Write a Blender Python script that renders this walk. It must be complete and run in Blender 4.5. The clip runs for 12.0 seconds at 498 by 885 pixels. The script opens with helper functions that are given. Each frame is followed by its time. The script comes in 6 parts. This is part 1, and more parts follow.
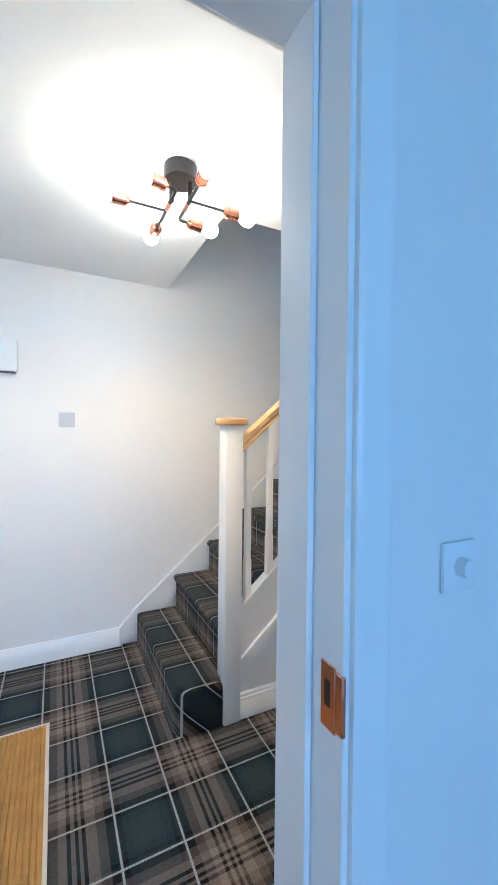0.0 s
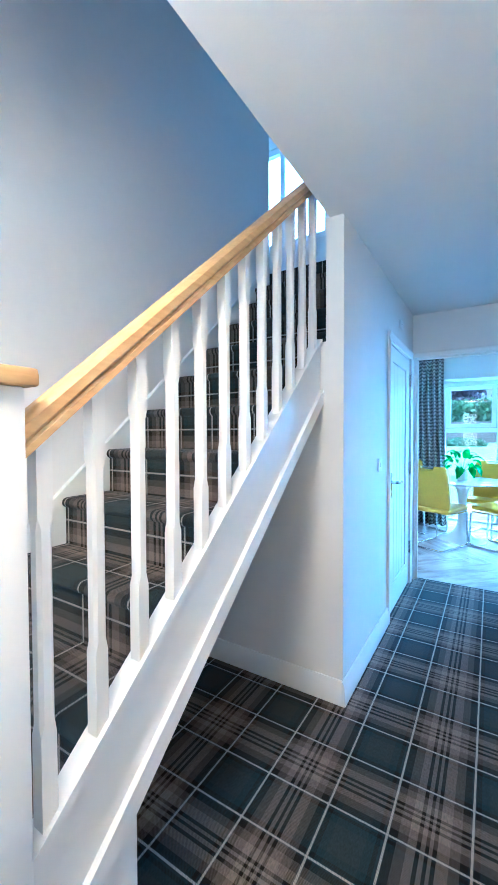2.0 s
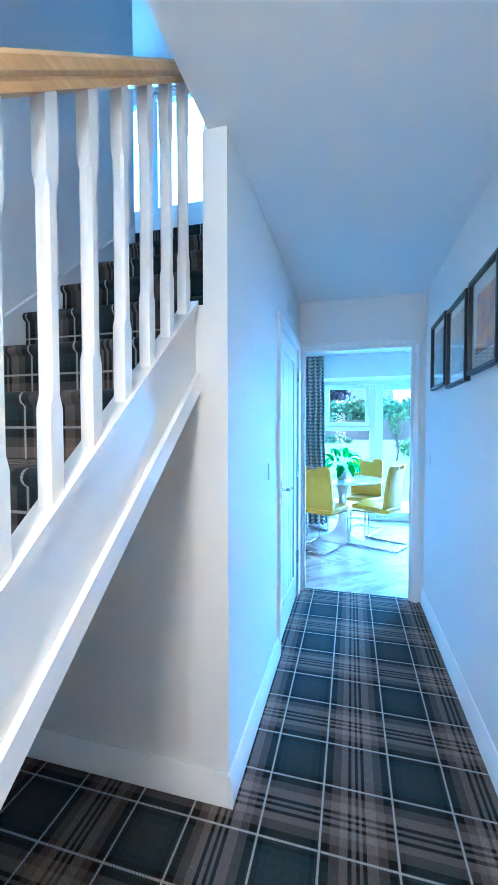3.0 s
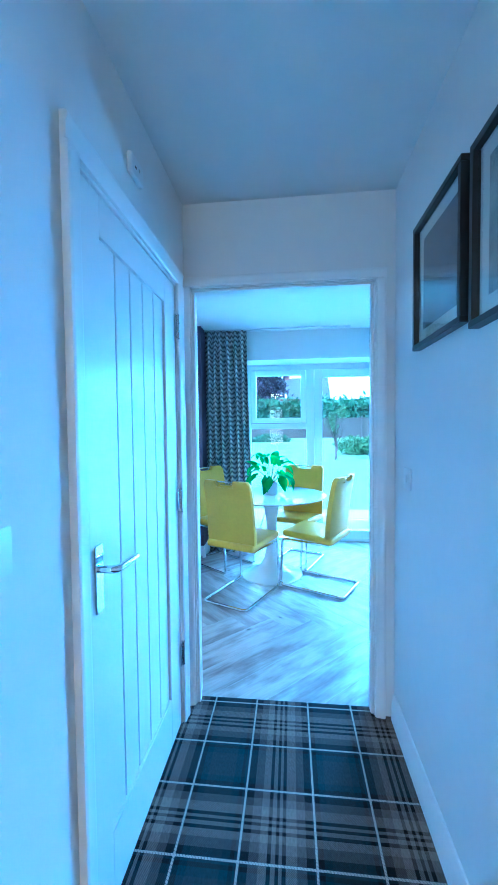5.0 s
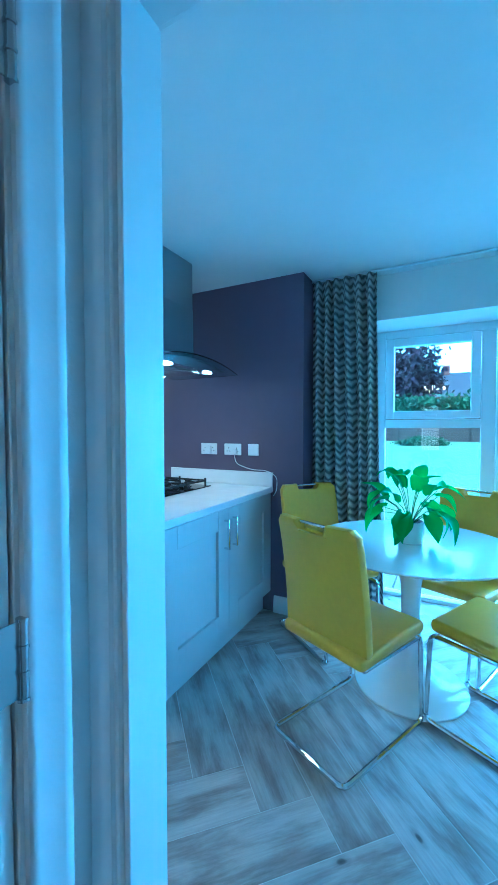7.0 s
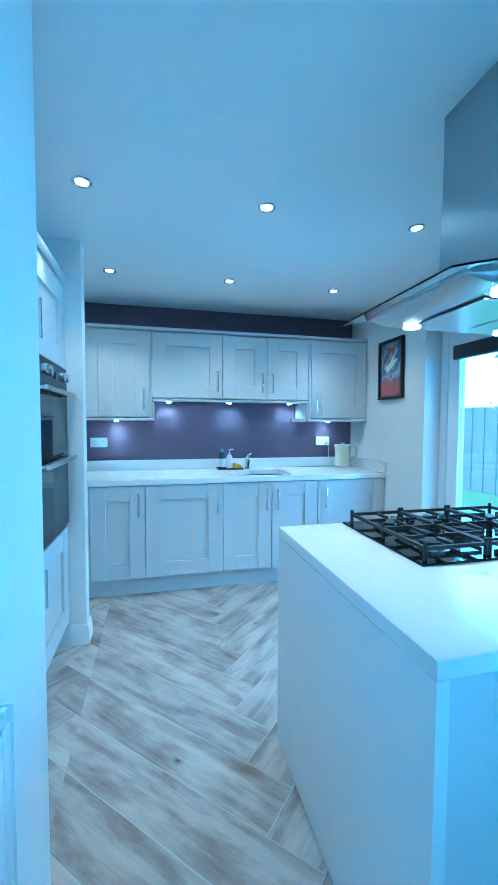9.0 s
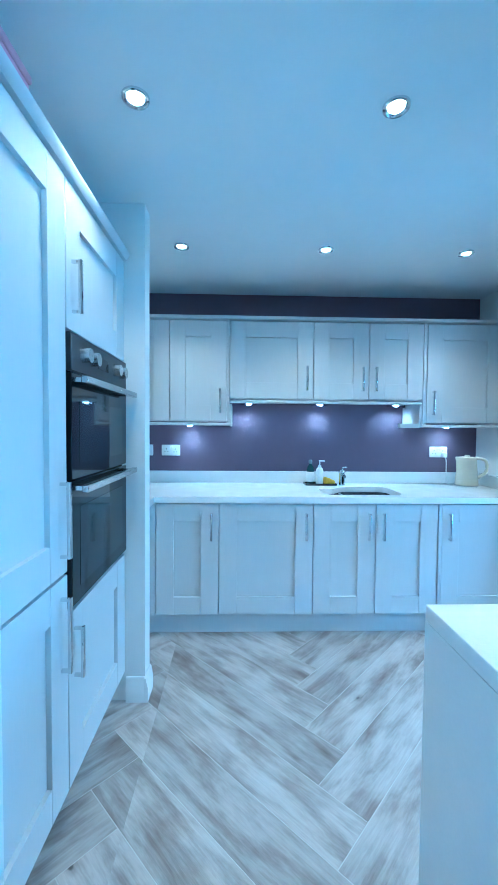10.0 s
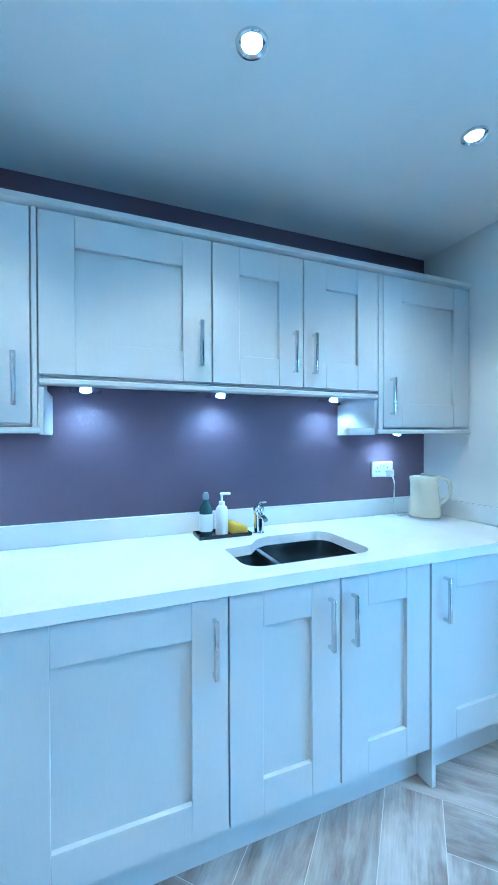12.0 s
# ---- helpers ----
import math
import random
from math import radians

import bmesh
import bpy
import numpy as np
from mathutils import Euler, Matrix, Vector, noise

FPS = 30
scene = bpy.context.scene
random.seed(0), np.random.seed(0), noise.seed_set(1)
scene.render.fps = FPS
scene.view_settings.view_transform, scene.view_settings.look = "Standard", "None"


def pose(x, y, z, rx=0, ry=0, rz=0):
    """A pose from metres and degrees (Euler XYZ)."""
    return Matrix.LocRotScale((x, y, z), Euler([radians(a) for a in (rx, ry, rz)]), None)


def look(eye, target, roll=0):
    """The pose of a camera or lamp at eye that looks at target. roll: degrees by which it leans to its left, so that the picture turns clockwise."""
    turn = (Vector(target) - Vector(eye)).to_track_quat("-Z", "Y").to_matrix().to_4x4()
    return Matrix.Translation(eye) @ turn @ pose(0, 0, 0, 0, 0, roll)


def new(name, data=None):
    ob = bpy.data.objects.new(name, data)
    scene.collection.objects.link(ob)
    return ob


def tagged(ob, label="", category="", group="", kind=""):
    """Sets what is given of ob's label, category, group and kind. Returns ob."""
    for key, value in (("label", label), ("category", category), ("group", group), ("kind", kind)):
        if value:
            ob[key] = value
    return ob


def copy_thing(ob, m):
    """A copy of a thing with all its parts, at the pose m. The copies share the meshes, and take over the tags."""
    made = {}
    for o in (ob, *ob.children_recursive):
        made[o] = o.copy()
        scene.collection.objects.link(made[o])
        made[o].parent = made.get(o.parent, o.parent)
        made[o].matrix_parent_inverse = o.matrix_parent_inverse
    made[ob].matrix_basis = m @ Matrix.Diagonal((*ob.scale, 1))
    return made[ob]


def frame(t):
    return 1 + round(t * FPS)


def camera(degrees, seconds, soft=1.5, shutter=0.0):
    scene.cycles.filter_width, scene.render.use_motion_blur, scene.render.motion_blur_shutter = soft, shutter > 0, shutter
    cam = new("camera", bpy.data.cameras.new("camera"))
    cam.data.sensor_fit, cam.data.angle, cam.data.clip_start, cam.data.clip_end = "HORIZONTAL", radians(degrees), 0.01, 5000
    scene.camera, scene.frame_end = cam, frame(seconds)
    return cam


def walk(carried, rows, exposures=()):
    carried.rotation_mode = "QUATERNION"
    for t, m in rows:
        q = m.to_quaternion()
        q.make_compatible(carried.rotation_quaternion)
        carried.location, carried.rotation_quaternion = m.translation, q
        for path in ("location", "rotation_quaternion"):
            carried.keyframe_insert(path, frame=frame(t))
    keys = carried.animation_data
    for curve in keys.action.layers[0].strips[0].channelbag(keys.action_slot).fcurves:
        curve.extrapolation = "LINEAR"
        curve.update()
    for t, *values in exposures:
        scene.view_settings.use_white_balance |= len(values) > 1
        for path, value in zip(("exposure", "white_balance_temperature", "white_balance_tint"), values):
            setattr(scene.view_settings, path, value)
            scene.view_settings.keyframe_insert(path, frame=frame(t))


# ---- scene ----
cam = camera(65.4, 12.0)
PATH = [
    (0, (0.167, 0.664, 1.369), (-1.621, 1.56, 1.351), 0.6),
    (0.5, (-0.117, 0.713, 1.359), (-1.858, 1.698, 1.34), 0.5),
    (1, (-0.434, 0.736, 1.358), (-2.009, 1.969, 1.328), 0.1),
    (1.5, (-0.646, 0.855, 1.346), (-1.996, 2.33, 1.301), -0.2),
    (2, (-0.813, 1.1, 1.353), (-1.869, 2.797, 1.299), -0.2),
    (2.5, (-0.891, 1.361, 1.352), (-1.665, 3.204, 1.291), -0.2),
    (3, (-1.001, 1.646, 1.359), (-1.51, 3.579, 1.292), -0.1),
    (3.5, (-1.012, 1.993, 1.356), (-1.326, 3.968, 1.302), -0.7),
    (5.5, (-0.902, 3.419, 1.344), (-1.115, 5.406, 1.266), -0.6),
    (5.7, (-0.902, 3.568, 1.336), (-1.163, 5.549, 1.261), -0.6),
    (5.9, (-0.918, 3.743, 1.337), (-1.245, 5.715, 1.265), -0.7),
    (6, (-0.912, 3.804, 1.336), (-1.278, 5.769, 1.268), -0.7),
    (6.5, (-0.927, 4.129, 1.325), (-1.531, 6.035, 1.259), -0.8),
    (6.7, (-0.918, 4.272, 1.322), (-1.642, 6.135, 1.259), -0.5),
    (8.3, (-1.245, 5.066, 1.331), (-2.956, 6.098, 1.241), -0.0),
    (8.5, (-1.313, 5.156, 1.323), (-3.112, 6.025, 1.239), -0.1),
    (8.7, (-1.377, 5.231, 1.357), (-3.252, 5.921, 1.258), -0.0),
    (9.2, (-1.571, 5.31, 1.328), (-3.54, 5.651, 1.246), 0.3),
    (9.5, (-1.767, 5.312, 1.336), (-3.755, 5.512, 1.264), 0.3),
    (10, (-2.067, 5.317, 1.342), (-4.065, 5.376, 1.272), 0.5),
    (10.3, (-2.28, 5.333, 1.336), (-4.279, 5.372, 1.276), 0.6),
    (10.5, (-2.421, 5.34, 1.364), (-4.419, 5.392, 1.307), 0.6),
    (11, (-2.748, 5.332, 1.346), (-4.74, 5.5, 1.309), 0.4),
    (11.3, (-2.959, 5.313, 1.361), (-4.937, 5.609, 1.325), 0.3),
    (11.5, (-3.084, 5.324, 1.362), (-5.042, 5.73, 1.331), 0.2),
    (12, (-3.404, 5.429, 1.343), (-5.261, 6.171, 1.324), -0.2),
]

EXPOSE = [(0.0, 0.9, 3700, 2), (1.5, 1.4, 3560, 2), (3.0, 1.6, 3400, 2), (3.6, 1.6, 3320, 0), (5.4, 0.95, 3240, -1), (6.7, 0.38, 3200, -8), (8.3, 0.5, 3170, -14), (9.5, 0.55, 3270, -10), (12.0, 0.8, 3335, -8)]
walk(cam, [(t, look(eye, target, roll)) for t, eye, target, roll in PATH], EXPOSE)

# ---- world, sun and daylight ----
world = bpy.data.worlds.new("sky")
scene.world = world
world.use_nodes = True
wn = world.node_tree
sky = wn.nodes.new("ShaderNodeTexSky")
sky.sky_type, sky.sun_disc = "NISHITA", False
sky.sun_elevation, sky.sun_rotation = radians(39), radians(112)
wn.links.new(sky.outputs[0], wn.nodes["Background"].inputs[0])
wn.nodes["Background"].inputs[1].default_value = 0.15


def lamp(name, kind, energy, color, m, size=0.1, size_y=None, spot=None, blend=0.5, spread=180):
    d = bpy.data.lights.new(name, kind)
    d.energy, d.color = energy, color
    if kind == "AREA":
        d.shape, d.size = ("RECTANGLE", size) if size_y else ("DISK", size)
        if size_y:
            d.size_y = size_y
        d.spread = radians(spread)
    elif kind == "SUN":
        d.angle = size
    else:
        d.shadow_soft_size = size
    if kind == "SPOT":
        d.spot_size, d.spot_blend = radians(spot), blend
    ob = new(name, d)
    ob.matrix_world = m
    return ob


DAY = (0.56, 0.88, 0.98)
WARM = (1.0, 0.49, 0.14)
SPOT_WARM = (1.0, 0.66, 0.34)
COOL_LED = (1.0, 0.87, 0.62)
# the sun stands high beside the house and reaches only the garden and the patio
lamp("sun", "SUN", 5.0, (1.0, 0.95, 0.86), look((-6, 2, 10), (1.5, 5.0, 3.5)), radians(0.5))
# unseen area lamps added in and outside the openings, in place of sky light
# added out of view beside the lawn, aimed through the doors into the hall
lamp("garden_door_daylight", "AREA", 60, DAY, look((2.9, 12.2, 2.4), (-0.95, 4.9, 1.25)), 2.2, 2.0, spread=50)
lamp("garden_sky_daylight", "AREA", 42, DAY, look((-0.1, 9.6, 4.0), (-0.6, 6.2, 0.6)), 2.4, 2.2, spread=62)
# added low outside, aimed up: stands in for light off the sunlit patio
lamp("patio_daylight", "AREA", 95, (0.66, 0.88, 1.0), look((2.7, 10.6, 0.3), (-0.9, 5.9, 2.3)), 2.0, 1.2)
# added low outside the side door to brighten the kitchen ceiling
lamp("kitchen_door_daylight", "AREA", 40, DAY, look((-3.4, 9.2, 1.0), (-3.9, 6.2, 2.2)), 1.4, 1.6)
lamp("landing_window_daylight", "AREA", 14, (0.42, 0.80, 1.0), look((-2.95, 6.3, 5.3), (-2.5, 4.6, 3.6)), 1.6, 1.4)
lamp("lounge_window_daylight", "AREA", 17, (0.85, 0.95, 1.0), look((3.1, 0.6, 1.5), (-0.3, 1.0, 1.2)), 1.8, 1.4)
# warm fill lamp added inside the front door for the hall floor and wall
lamp("front_door_daylight", "AREA", 5, (1.0, 0.75, 0.5), look((-1.45, -0.82, 1.35), (-1.6, 1.0, 0.9)), 0.5, 1.2)

# ---- materials ----


def material(name, color, rough=0.5, metal=0.0, scale=30, vary=0.06, bump=0.05, bump_scale=None, spec=None, coat=0.0, rnd=0.0, stretch=None):
    """A procedural surface: base colour varied at two scales, roughness wear and fine relief."""
    m = bpy.data.materials.new(name)
    m.use_nodes = True
    nt = m.node_tree
    b = nt.nodes["Principled BSDF"]
    co = nt.nodes.new("ShaderNodeNewGeometry").outputs["Position"]
    if stretch:
        mp = nt.nodes.new("ShaderNodeMapping")
        mp.inputs["Scale"].default_value = stretch
        nt.links.new(co, mp.inputs[0])
        co = mp.outputs[0]
    n1, n2 = nt.nodes.new("ShaderNodeTexNoise"), nt.nodes.new("ShaderNodeTexNoise")
    for n, s, d in ((n1, scale, 4), (n2, scale * 0.07, 2)):
        n.inputs["Scale"].default_value, n.inputs["Detail"].default_value = s, d
        nt.links.new(co, n.inputs["Vector"])
    add = nt.nodes.new("ShaderNodeMath")
    add.operation = "ADD"
    nt.links.new(n1.outputs[0], add.inputs[0])
    nt.links.new(n2.outputs[0], add.inputs[1])
    src = add.outputs[0]
    if rnd:
        oi = nt.nodes.new("ShaderNodeObjectInfo")
        ma = nt.nodes.new("ShaderNodeMath")
        ma.operation = "MULTIPLY_ADD"
        nt.links.new(oi.outputs["Random"], ma.inputs[0])
        ma.inputs[1].default_value = rnd
        nt.links.new(src, ma.inputs[2])
        src = ma.outputs[0]
    rng = nt.nodes.new("ShaderNodeMapRange")
    rng.inputs[1].default_value, rng.inputs[2].default_value = 0.5, 1.5
    rng.inputs[3].default_value, rng.inputs[4].default_value = 1 - vary, 1 + vary
    nt.links.new(src, rng.inputs[0])
    mul = nt.nodes.new("ShaderNodeVectorMath")
    mul.operation = "SCALE"
    mul.inputs[0].default_value = color
    nt.links.new(rng.outputs[0], mul.inputs["Scale"])
    nt.links.new(mul.outputs[0], b.inputs["Base Color"])
    rr = nt.nodes.new("ShaderNodeMapRange")
    rr.inputs[3].default_value, rr.inputs[4].default_value = max(rough - (0.015 if metal else 0.07), 0.02), min(rough + (0.015 if metal else 0.07), 1)
    nt.links.new(n2.outputs[0], rr.inputs[0])
    nt.links.new(rr.outputs[0], b.inputs["Roughness"])
    b.inputs["Metallic"].default_value = metal
    b.inputs["Coat Weight"].default_value = coat
    if spec is not None:
        b.inputs["Specular IOR Level"].default_value = spec
    if bump:
        n3 = nt.nodes.new("ShaderNodeTexNoise")
        n3.inputs["Scale"].default_value, n3.inputs["Detail"].default_value = bump_scale or scale * 6, 3
        nt.links.new(co, n3.inputs["Vector"])
        bp = nt.nodes.new("ShaderNodeBump")
        bp.inputs["Strength"].default_value, bp.inputs["Distance"].default_value = bump, 0.01
        nt.links.new(n3.outputs[0], bp.inputs["Height"])
        nt.links.new(bp.outputs[0], b.inputs["Normal"])
    return m


def ramp(nt, stops, src, mode="CONSTANT"):
    r = nt.nodes.new("ShaderNodeValToRGB")
    r.color_ramp.interpolation = mode
    el = r.color_ramp.elements
    el[0].position, el[0].color = stops[0][0], (*stops[0][1], 1)
    el[1].position, el[1].color = stops[1][0], (*stops[1][1], 1)
    for p, c in stops[2:]:
        e = el.new(p)
        e.color = (*c, 1)
    nt.links.new(src, r.inputs[0])
    return r.outputs[0]


def math_node(nt, op, a, b=None, c=None):
    n = nt.nodes.new("ShaderNodeMath")
    n.operation = op
    for i, v in enumerate((a, b, c)):
        if v is None:
            continue
        if isinstance(v, (int, float)):
            n.inputs[i].default_value = v
        else:
            nt.links.new(v, n.inputs[i])
    return n.outputs[0]


def tartan():
    """Woven wool tartan: 0.45 m sett of teal, grey-brown and dark fields with twisted cream overchecks."""
    m = bpy.data.materials.new("tartan_carpet")
    m.use_nodes = True
    nt = m.node_tree
    b = nt.nodes["Principled BSDF"]
    sep = nt.nodes.new("ShaderNodeSeparateXYZ")
    nt.links.new(nt.nodes.new("ShaderNodeNewGeometry").outputs["Position"], sep.inputs[0])
    x, y, z = sep.outputs
    u = math_node(nt, "FRACT", math_node(nt, "MULTIPLY", math_node(nt, "ADD", x, 0.85 + 4.5), 1 / 0.45))
    v = math_node(nt, "FRACT", math_node(nt, "MULTIPLY", math_node(nt, "ADD", math_node(nt, "ADD", y, z), 9.0 - 0.41), 1 / 0.45))
    teal, brown, dark, grey, cream = (0.015, 0.029, 0.035), (0.190, 0.150, 0.115), (0.006, 0.007, 0.009), (0.090, 0.072, 0.060), (0.38, 0.34, 0.28)
    sett = [(0.0, teal), (0.02, dark), (0.055, teal), (0.11, (0.028, 0.036, 0.038)), (0.34, teal), (0.40, dark), (0.43, teal), (0.452, teal), (0.475, dark), (0.53, grey), (0.60, brown),
            (0.66, dark), (0.685, brown), (0.715, dark), (0.74, brown), (0.765, dark), (0.79, brown), (0.87, grey), (0.935, dark), (0.985, teal)]
    cu, cv = ramp(nt, sett, u), ramp(nt, sett, v)
    weave = math_node(nt, "FRACT", math_node(nt, "MULTIPLY", math_node(nt, "ADD", math_node(nt, "ADD", x, y), z), 160.0))
    sel = math_node(nt, "MULTIPLY_ADD", math_node(nt, "GREATER_THAN", weave, 0.5), 0.34, 0.33)
    mix = nt.nodes.new("ShaderNodeMix")
    mix.data_type = "RGBA"
    nt.links.new(sel, mix.inputs["Factor"])
    nt.links.new(cu, mix.inputs[6])
    nt.links.new(cv, mix.inputs[7])
    col = mix.outputs[2]
    # cream overchecks, 8 mm, broken by the twist of the yarn
    for w, other in ((u, v), (v, u)):
        for at in (0.008, 0.462):
            d = math_node(nt, "ABSOLUTE", math_node(nt, "SUBTRACT", w, at))
            line = math_node(nt, "LESS_THAN", d, 0.0085)
            tw = math_node(nt, "GREATER_THAN", math_node(nt, "FRACT", math_node(nt, "MULTIPLY_ADD", w, 30.0, math_node(nt, "MULTIPLY", other, 45.0))), 0.22)
            f = math_node(nt, "MULTIPLY", math_node(nt, "MULTIPLY", line, math_node(nt, "MULTIPLY_ADD", tw, 0.6, 0.4)), 0.9)
            mx = nt.nodes.new("ShaderNodeMix")
            mx.data_type = "RGBA"
            nt.links.new(f, mx.inputs["Factor"])
            nt.links.new(col, mx.inputs[6])
            mx.inputs[7].default_value = (*cream, 1)
            col = mx.outputs[2]
    n = nt.nodes.new("ShaderNodeTexNoise")
    n.inputs["Scale"].default_value, n.inputs["Detail"].default_value = 420, 2
    big = nt.nodes.new("ShaderNodeTexNoise")
    big.inputs["Scale"].default_value = 3
    var = math_node(nt, "MULTIPLY", math_node(nt, "MULTIPLY_ADD", n.outputs[0], 0.9, 0.55), math_node(nt, "MULTIPLY_ADD", big.outputs[0], 0.5, 0.75))
    sc = nt.nodes.new("ShaderNodeVectorMath")
    sc.operation = "SCALE"
    nt.links.new(col, sc.inputs[0])
    nt.links.new(var, sc.inputs["Scale"])
    nt.links.new(sc.outputs[0], b.inputs["Base Color"])
    b.inputs["Roughness"].default_value = 0.95
    b.inputs["Specular IOR Level"].default_value = 0.08
    b.inputs["Sheen Weight"].default_value = 0.1
    b.inputs["Sheen Roughness"].default_value = 0.45
    bp = nt.nodes.new("ShaderNodeBump")
    bp.inputs["Strength"].default_value, bp.inputs["Distance"].default_value = 0.5, 0.004
    nt.links.new(n.outputs[0], bp.inputs["Height"])
    nt.links.new(bp.outputs[0], b.inputs["Normal"])
    return m


def wood_tile():
    """Porcelain plank with a bleached oak print: streaks along each plank's own length, knots and a light sheen."""
    m = bpy.data.materials.new("wood_tile")
    m.use_nodes = True
    nt = m.node_tree
    b = nt.nodes["Principled BSDF"]
    tc = nt.nodes.new("ShaderNodeTexCoord").outputs["Object"]
    oi = nt.nodes.new("ShaderNodeObjectInfo")
    off = nt.nodes.new("ShaderNodeCombineXYZ")
    nt.links.new(math_node(nt, "MULTIPLY", oi.outputs["Random"], 37.0), off.inputs[0])
    nt.links.new(math_node(nt, "MULTIPLY", oi.outputs["Random"], 91.0), off.inputs[1])
    sh = nt.nodes.new("ShaderNodeVectorMath")
    nt.links.new(tc, sh.inputs[0])
    nt.links.new(off.outputs[0], sh.inputs[1])
    mp = nt.nodes.new("ShaderNodeMapping")
    mp.inputs["Scale"].default_value = (1.5, 7.5, 1)
    nt.links.new(sh.outputs[0], mp.inputs[0])
    streak = nt.nodes.new("ShaderNodeTexNoise")
    streak.inputs["Scale"].default_value, streak.inputs["Detail"].default_value, streak.inputs["Distortion"].default_value = 1.5, 9, 0.35
    streak.inputs["Roughness"].default_value = 0.62
    nt.links.new(mp.outputs[0], streak.inputs["Vector"])
    mp2 = nt.nodes.new("ShaderNodeMapping")
    mp2.inputs["Scale"].default_value = (7, 130, 1)
    nt.links.new(sh.outputs[0], mp2.inputs[0])
    grain = nt.nodes.new("ShaderNodeTexNoise")
    grain.inputs["Scale"].default_value, grain.inputs["Detail"].default_value = 1.0, 5
    grain.inputs["Roughness"].default_value = 0.65
    nt.links.new(mp2.outputs[0], grain.inputs["Vector"])
    patch = nt.nodes.new("ShaderNodeTexNoise")
    patch.inputs["Scale"].default_value, patch.inputs["Detail"].default_value = 5.0, 5
    nt.links.new(sh.outputs[0], patch.inputs["Vector"])
    knot = nt.nodes.new("ShaderNodeTexVoronoi")
    knot.inputs["Scale"].default_value = 4.5
    mp3 = nt.nodes.new("ShaderNodeMapping")
    mp3.inputs["Scale"].default_value = (0.7, 1.4, 1)
    wob = nt.nodes.new("ShaderNodeVectorMath")
    wob.operation = "MULTIPLY_ADD"
    nt.links.new(patch.outputs["Color"], wob.inputs[0])
    wob.inputs[1].default_value = (0.05, 0.03, 0)
    nt.links.new(sh.outputs[0], wob.inputs[2])
    nt.links.new(wob.outputs[0], mp3.inputs[0])
    nt.links.new(mp3.outputs[0], knot.inputs["Vector"])
    tone = math_node(nt, "ADD", math_node(nt, "MULTIPLY", streak.outputs[0], 0.72), math_node(nt, "MULTIPLY", patch.outputs[0], 0.28))
    base = ramp(nt, [(0.0, (0.13, 0.105, 0.09)), (0.34, (0.17, 0.135, 0.115)), (0.44, (0.30, 0.26, 0.23)), (0.54, (0.46, 0.42, 0.385)), (0.75, (0.60, 0.57, 0.54))], tone, "LINEAR")
    ksep = nt.nodes.new("ShaderNodeSeparateColor")
    nt.links.new(knot.outputs["Color"], ksep.inputs[0])
    kd = math_node(nt, "ADD", knot.outputs["Distance"], math_node(nt, "MULTIPLY", math_node(nt, "GREATER_THAN", ksep.outputs[0], 0.72), 1.0))
    kf = ramp(nt, [(0.0, (0.16, 0.15, 0.14)), (0.035, (0.30, 0.29, 0.28)), (0.06, (0.78, 0.77, 0.76)), (0.13, (1, 1, 1))], kd, "LINEAR")
    gf = math_node(nt, "MULTIPLY_ADD", grain.outputs[0], 0.62, 0.69)
    pf = math_node(nt, "MULTIPLY_ADD", oi.outputs["Random"], 0.24, 0.86)
    s1 = nt.nodes.new("ShaderNodeVectorMath")
    s1.operation = "MULTIPLY"
    nt.links.new(base, s1.inputs[0])
    nt.links.new(kf, s1.inputs[1])
    s2 = nt.nodes.new("ShaderNodeVectorMath")
    s2.operation = "SCALE"
    nt.links.new(s1.outputs[0], s2.inputs[0])
    nt.links.new(math_node(nt, "MULTIPLY", gf, pf), s2.inputs["Scale"])
    nt.links.new(s2.outputs[0], b.inputs["Base Color"])
    nt.links.new(math_node(nt, "MULTIPLY_ADD", streak.outputs[0], 0.2, 0.28), b.inputs["Roughness"])
    bp = nt.nodes.new("ShaderNodeBump")
    bp.inputs["Strength"].default_value, bp.inputs["Distance"].default_value = 0.12, 0.004
    nt.links.new(grain.outputs[0], bp.inputs["Height"])
    nt.links.new(bp.outputs[0], b.inputs["Normal"])
    return m


def wood(name, light, dark, scale=(30, 3, 30), rough=0.4):
    m = bpy.data.materials.new(name)
    m.use_nodes = True
    nt = m.node_tree
    b = nt.nodes["Principled BSDF"]
    mp = nt.nodes.new("ShaderNodeMapping")
    mp.inputs["Scale"].default_value = scale
    nt.links.new(nt.nodes.new("ShaderNodeTexCoord").outputs["Object"], mp.inputs[0])
    n = nt.nodes.new("ShaderNodeTexNoise")
    n.inputs["Scale"].default_value, n.inputs["Detail"].default_value, n.inputs["Distortion"].default_value = 2.0, 5, 0.4
    nt.links.new(mp.outputs[0], n.inputs["Vector"])
    nt.links.new(ramp(nt, [(0.3, dark), (0.7, light)], n.outputs[0], "LINEAR"), b.inputs["Base Color"])
    b.inputs["Roughness"].default_value = rough
    bp = nt.nodes.new("ShaderNodeBump")
    bp.inputs["Strength"].default_value, bp.inputs["Distance"].default_value = 0.08, 0.003
    nt.links.new(n.outputs[0], bp.inputs["Height"])
    nt.links.new(bp.outputs[0], b.inputs["Normal"])
    return m


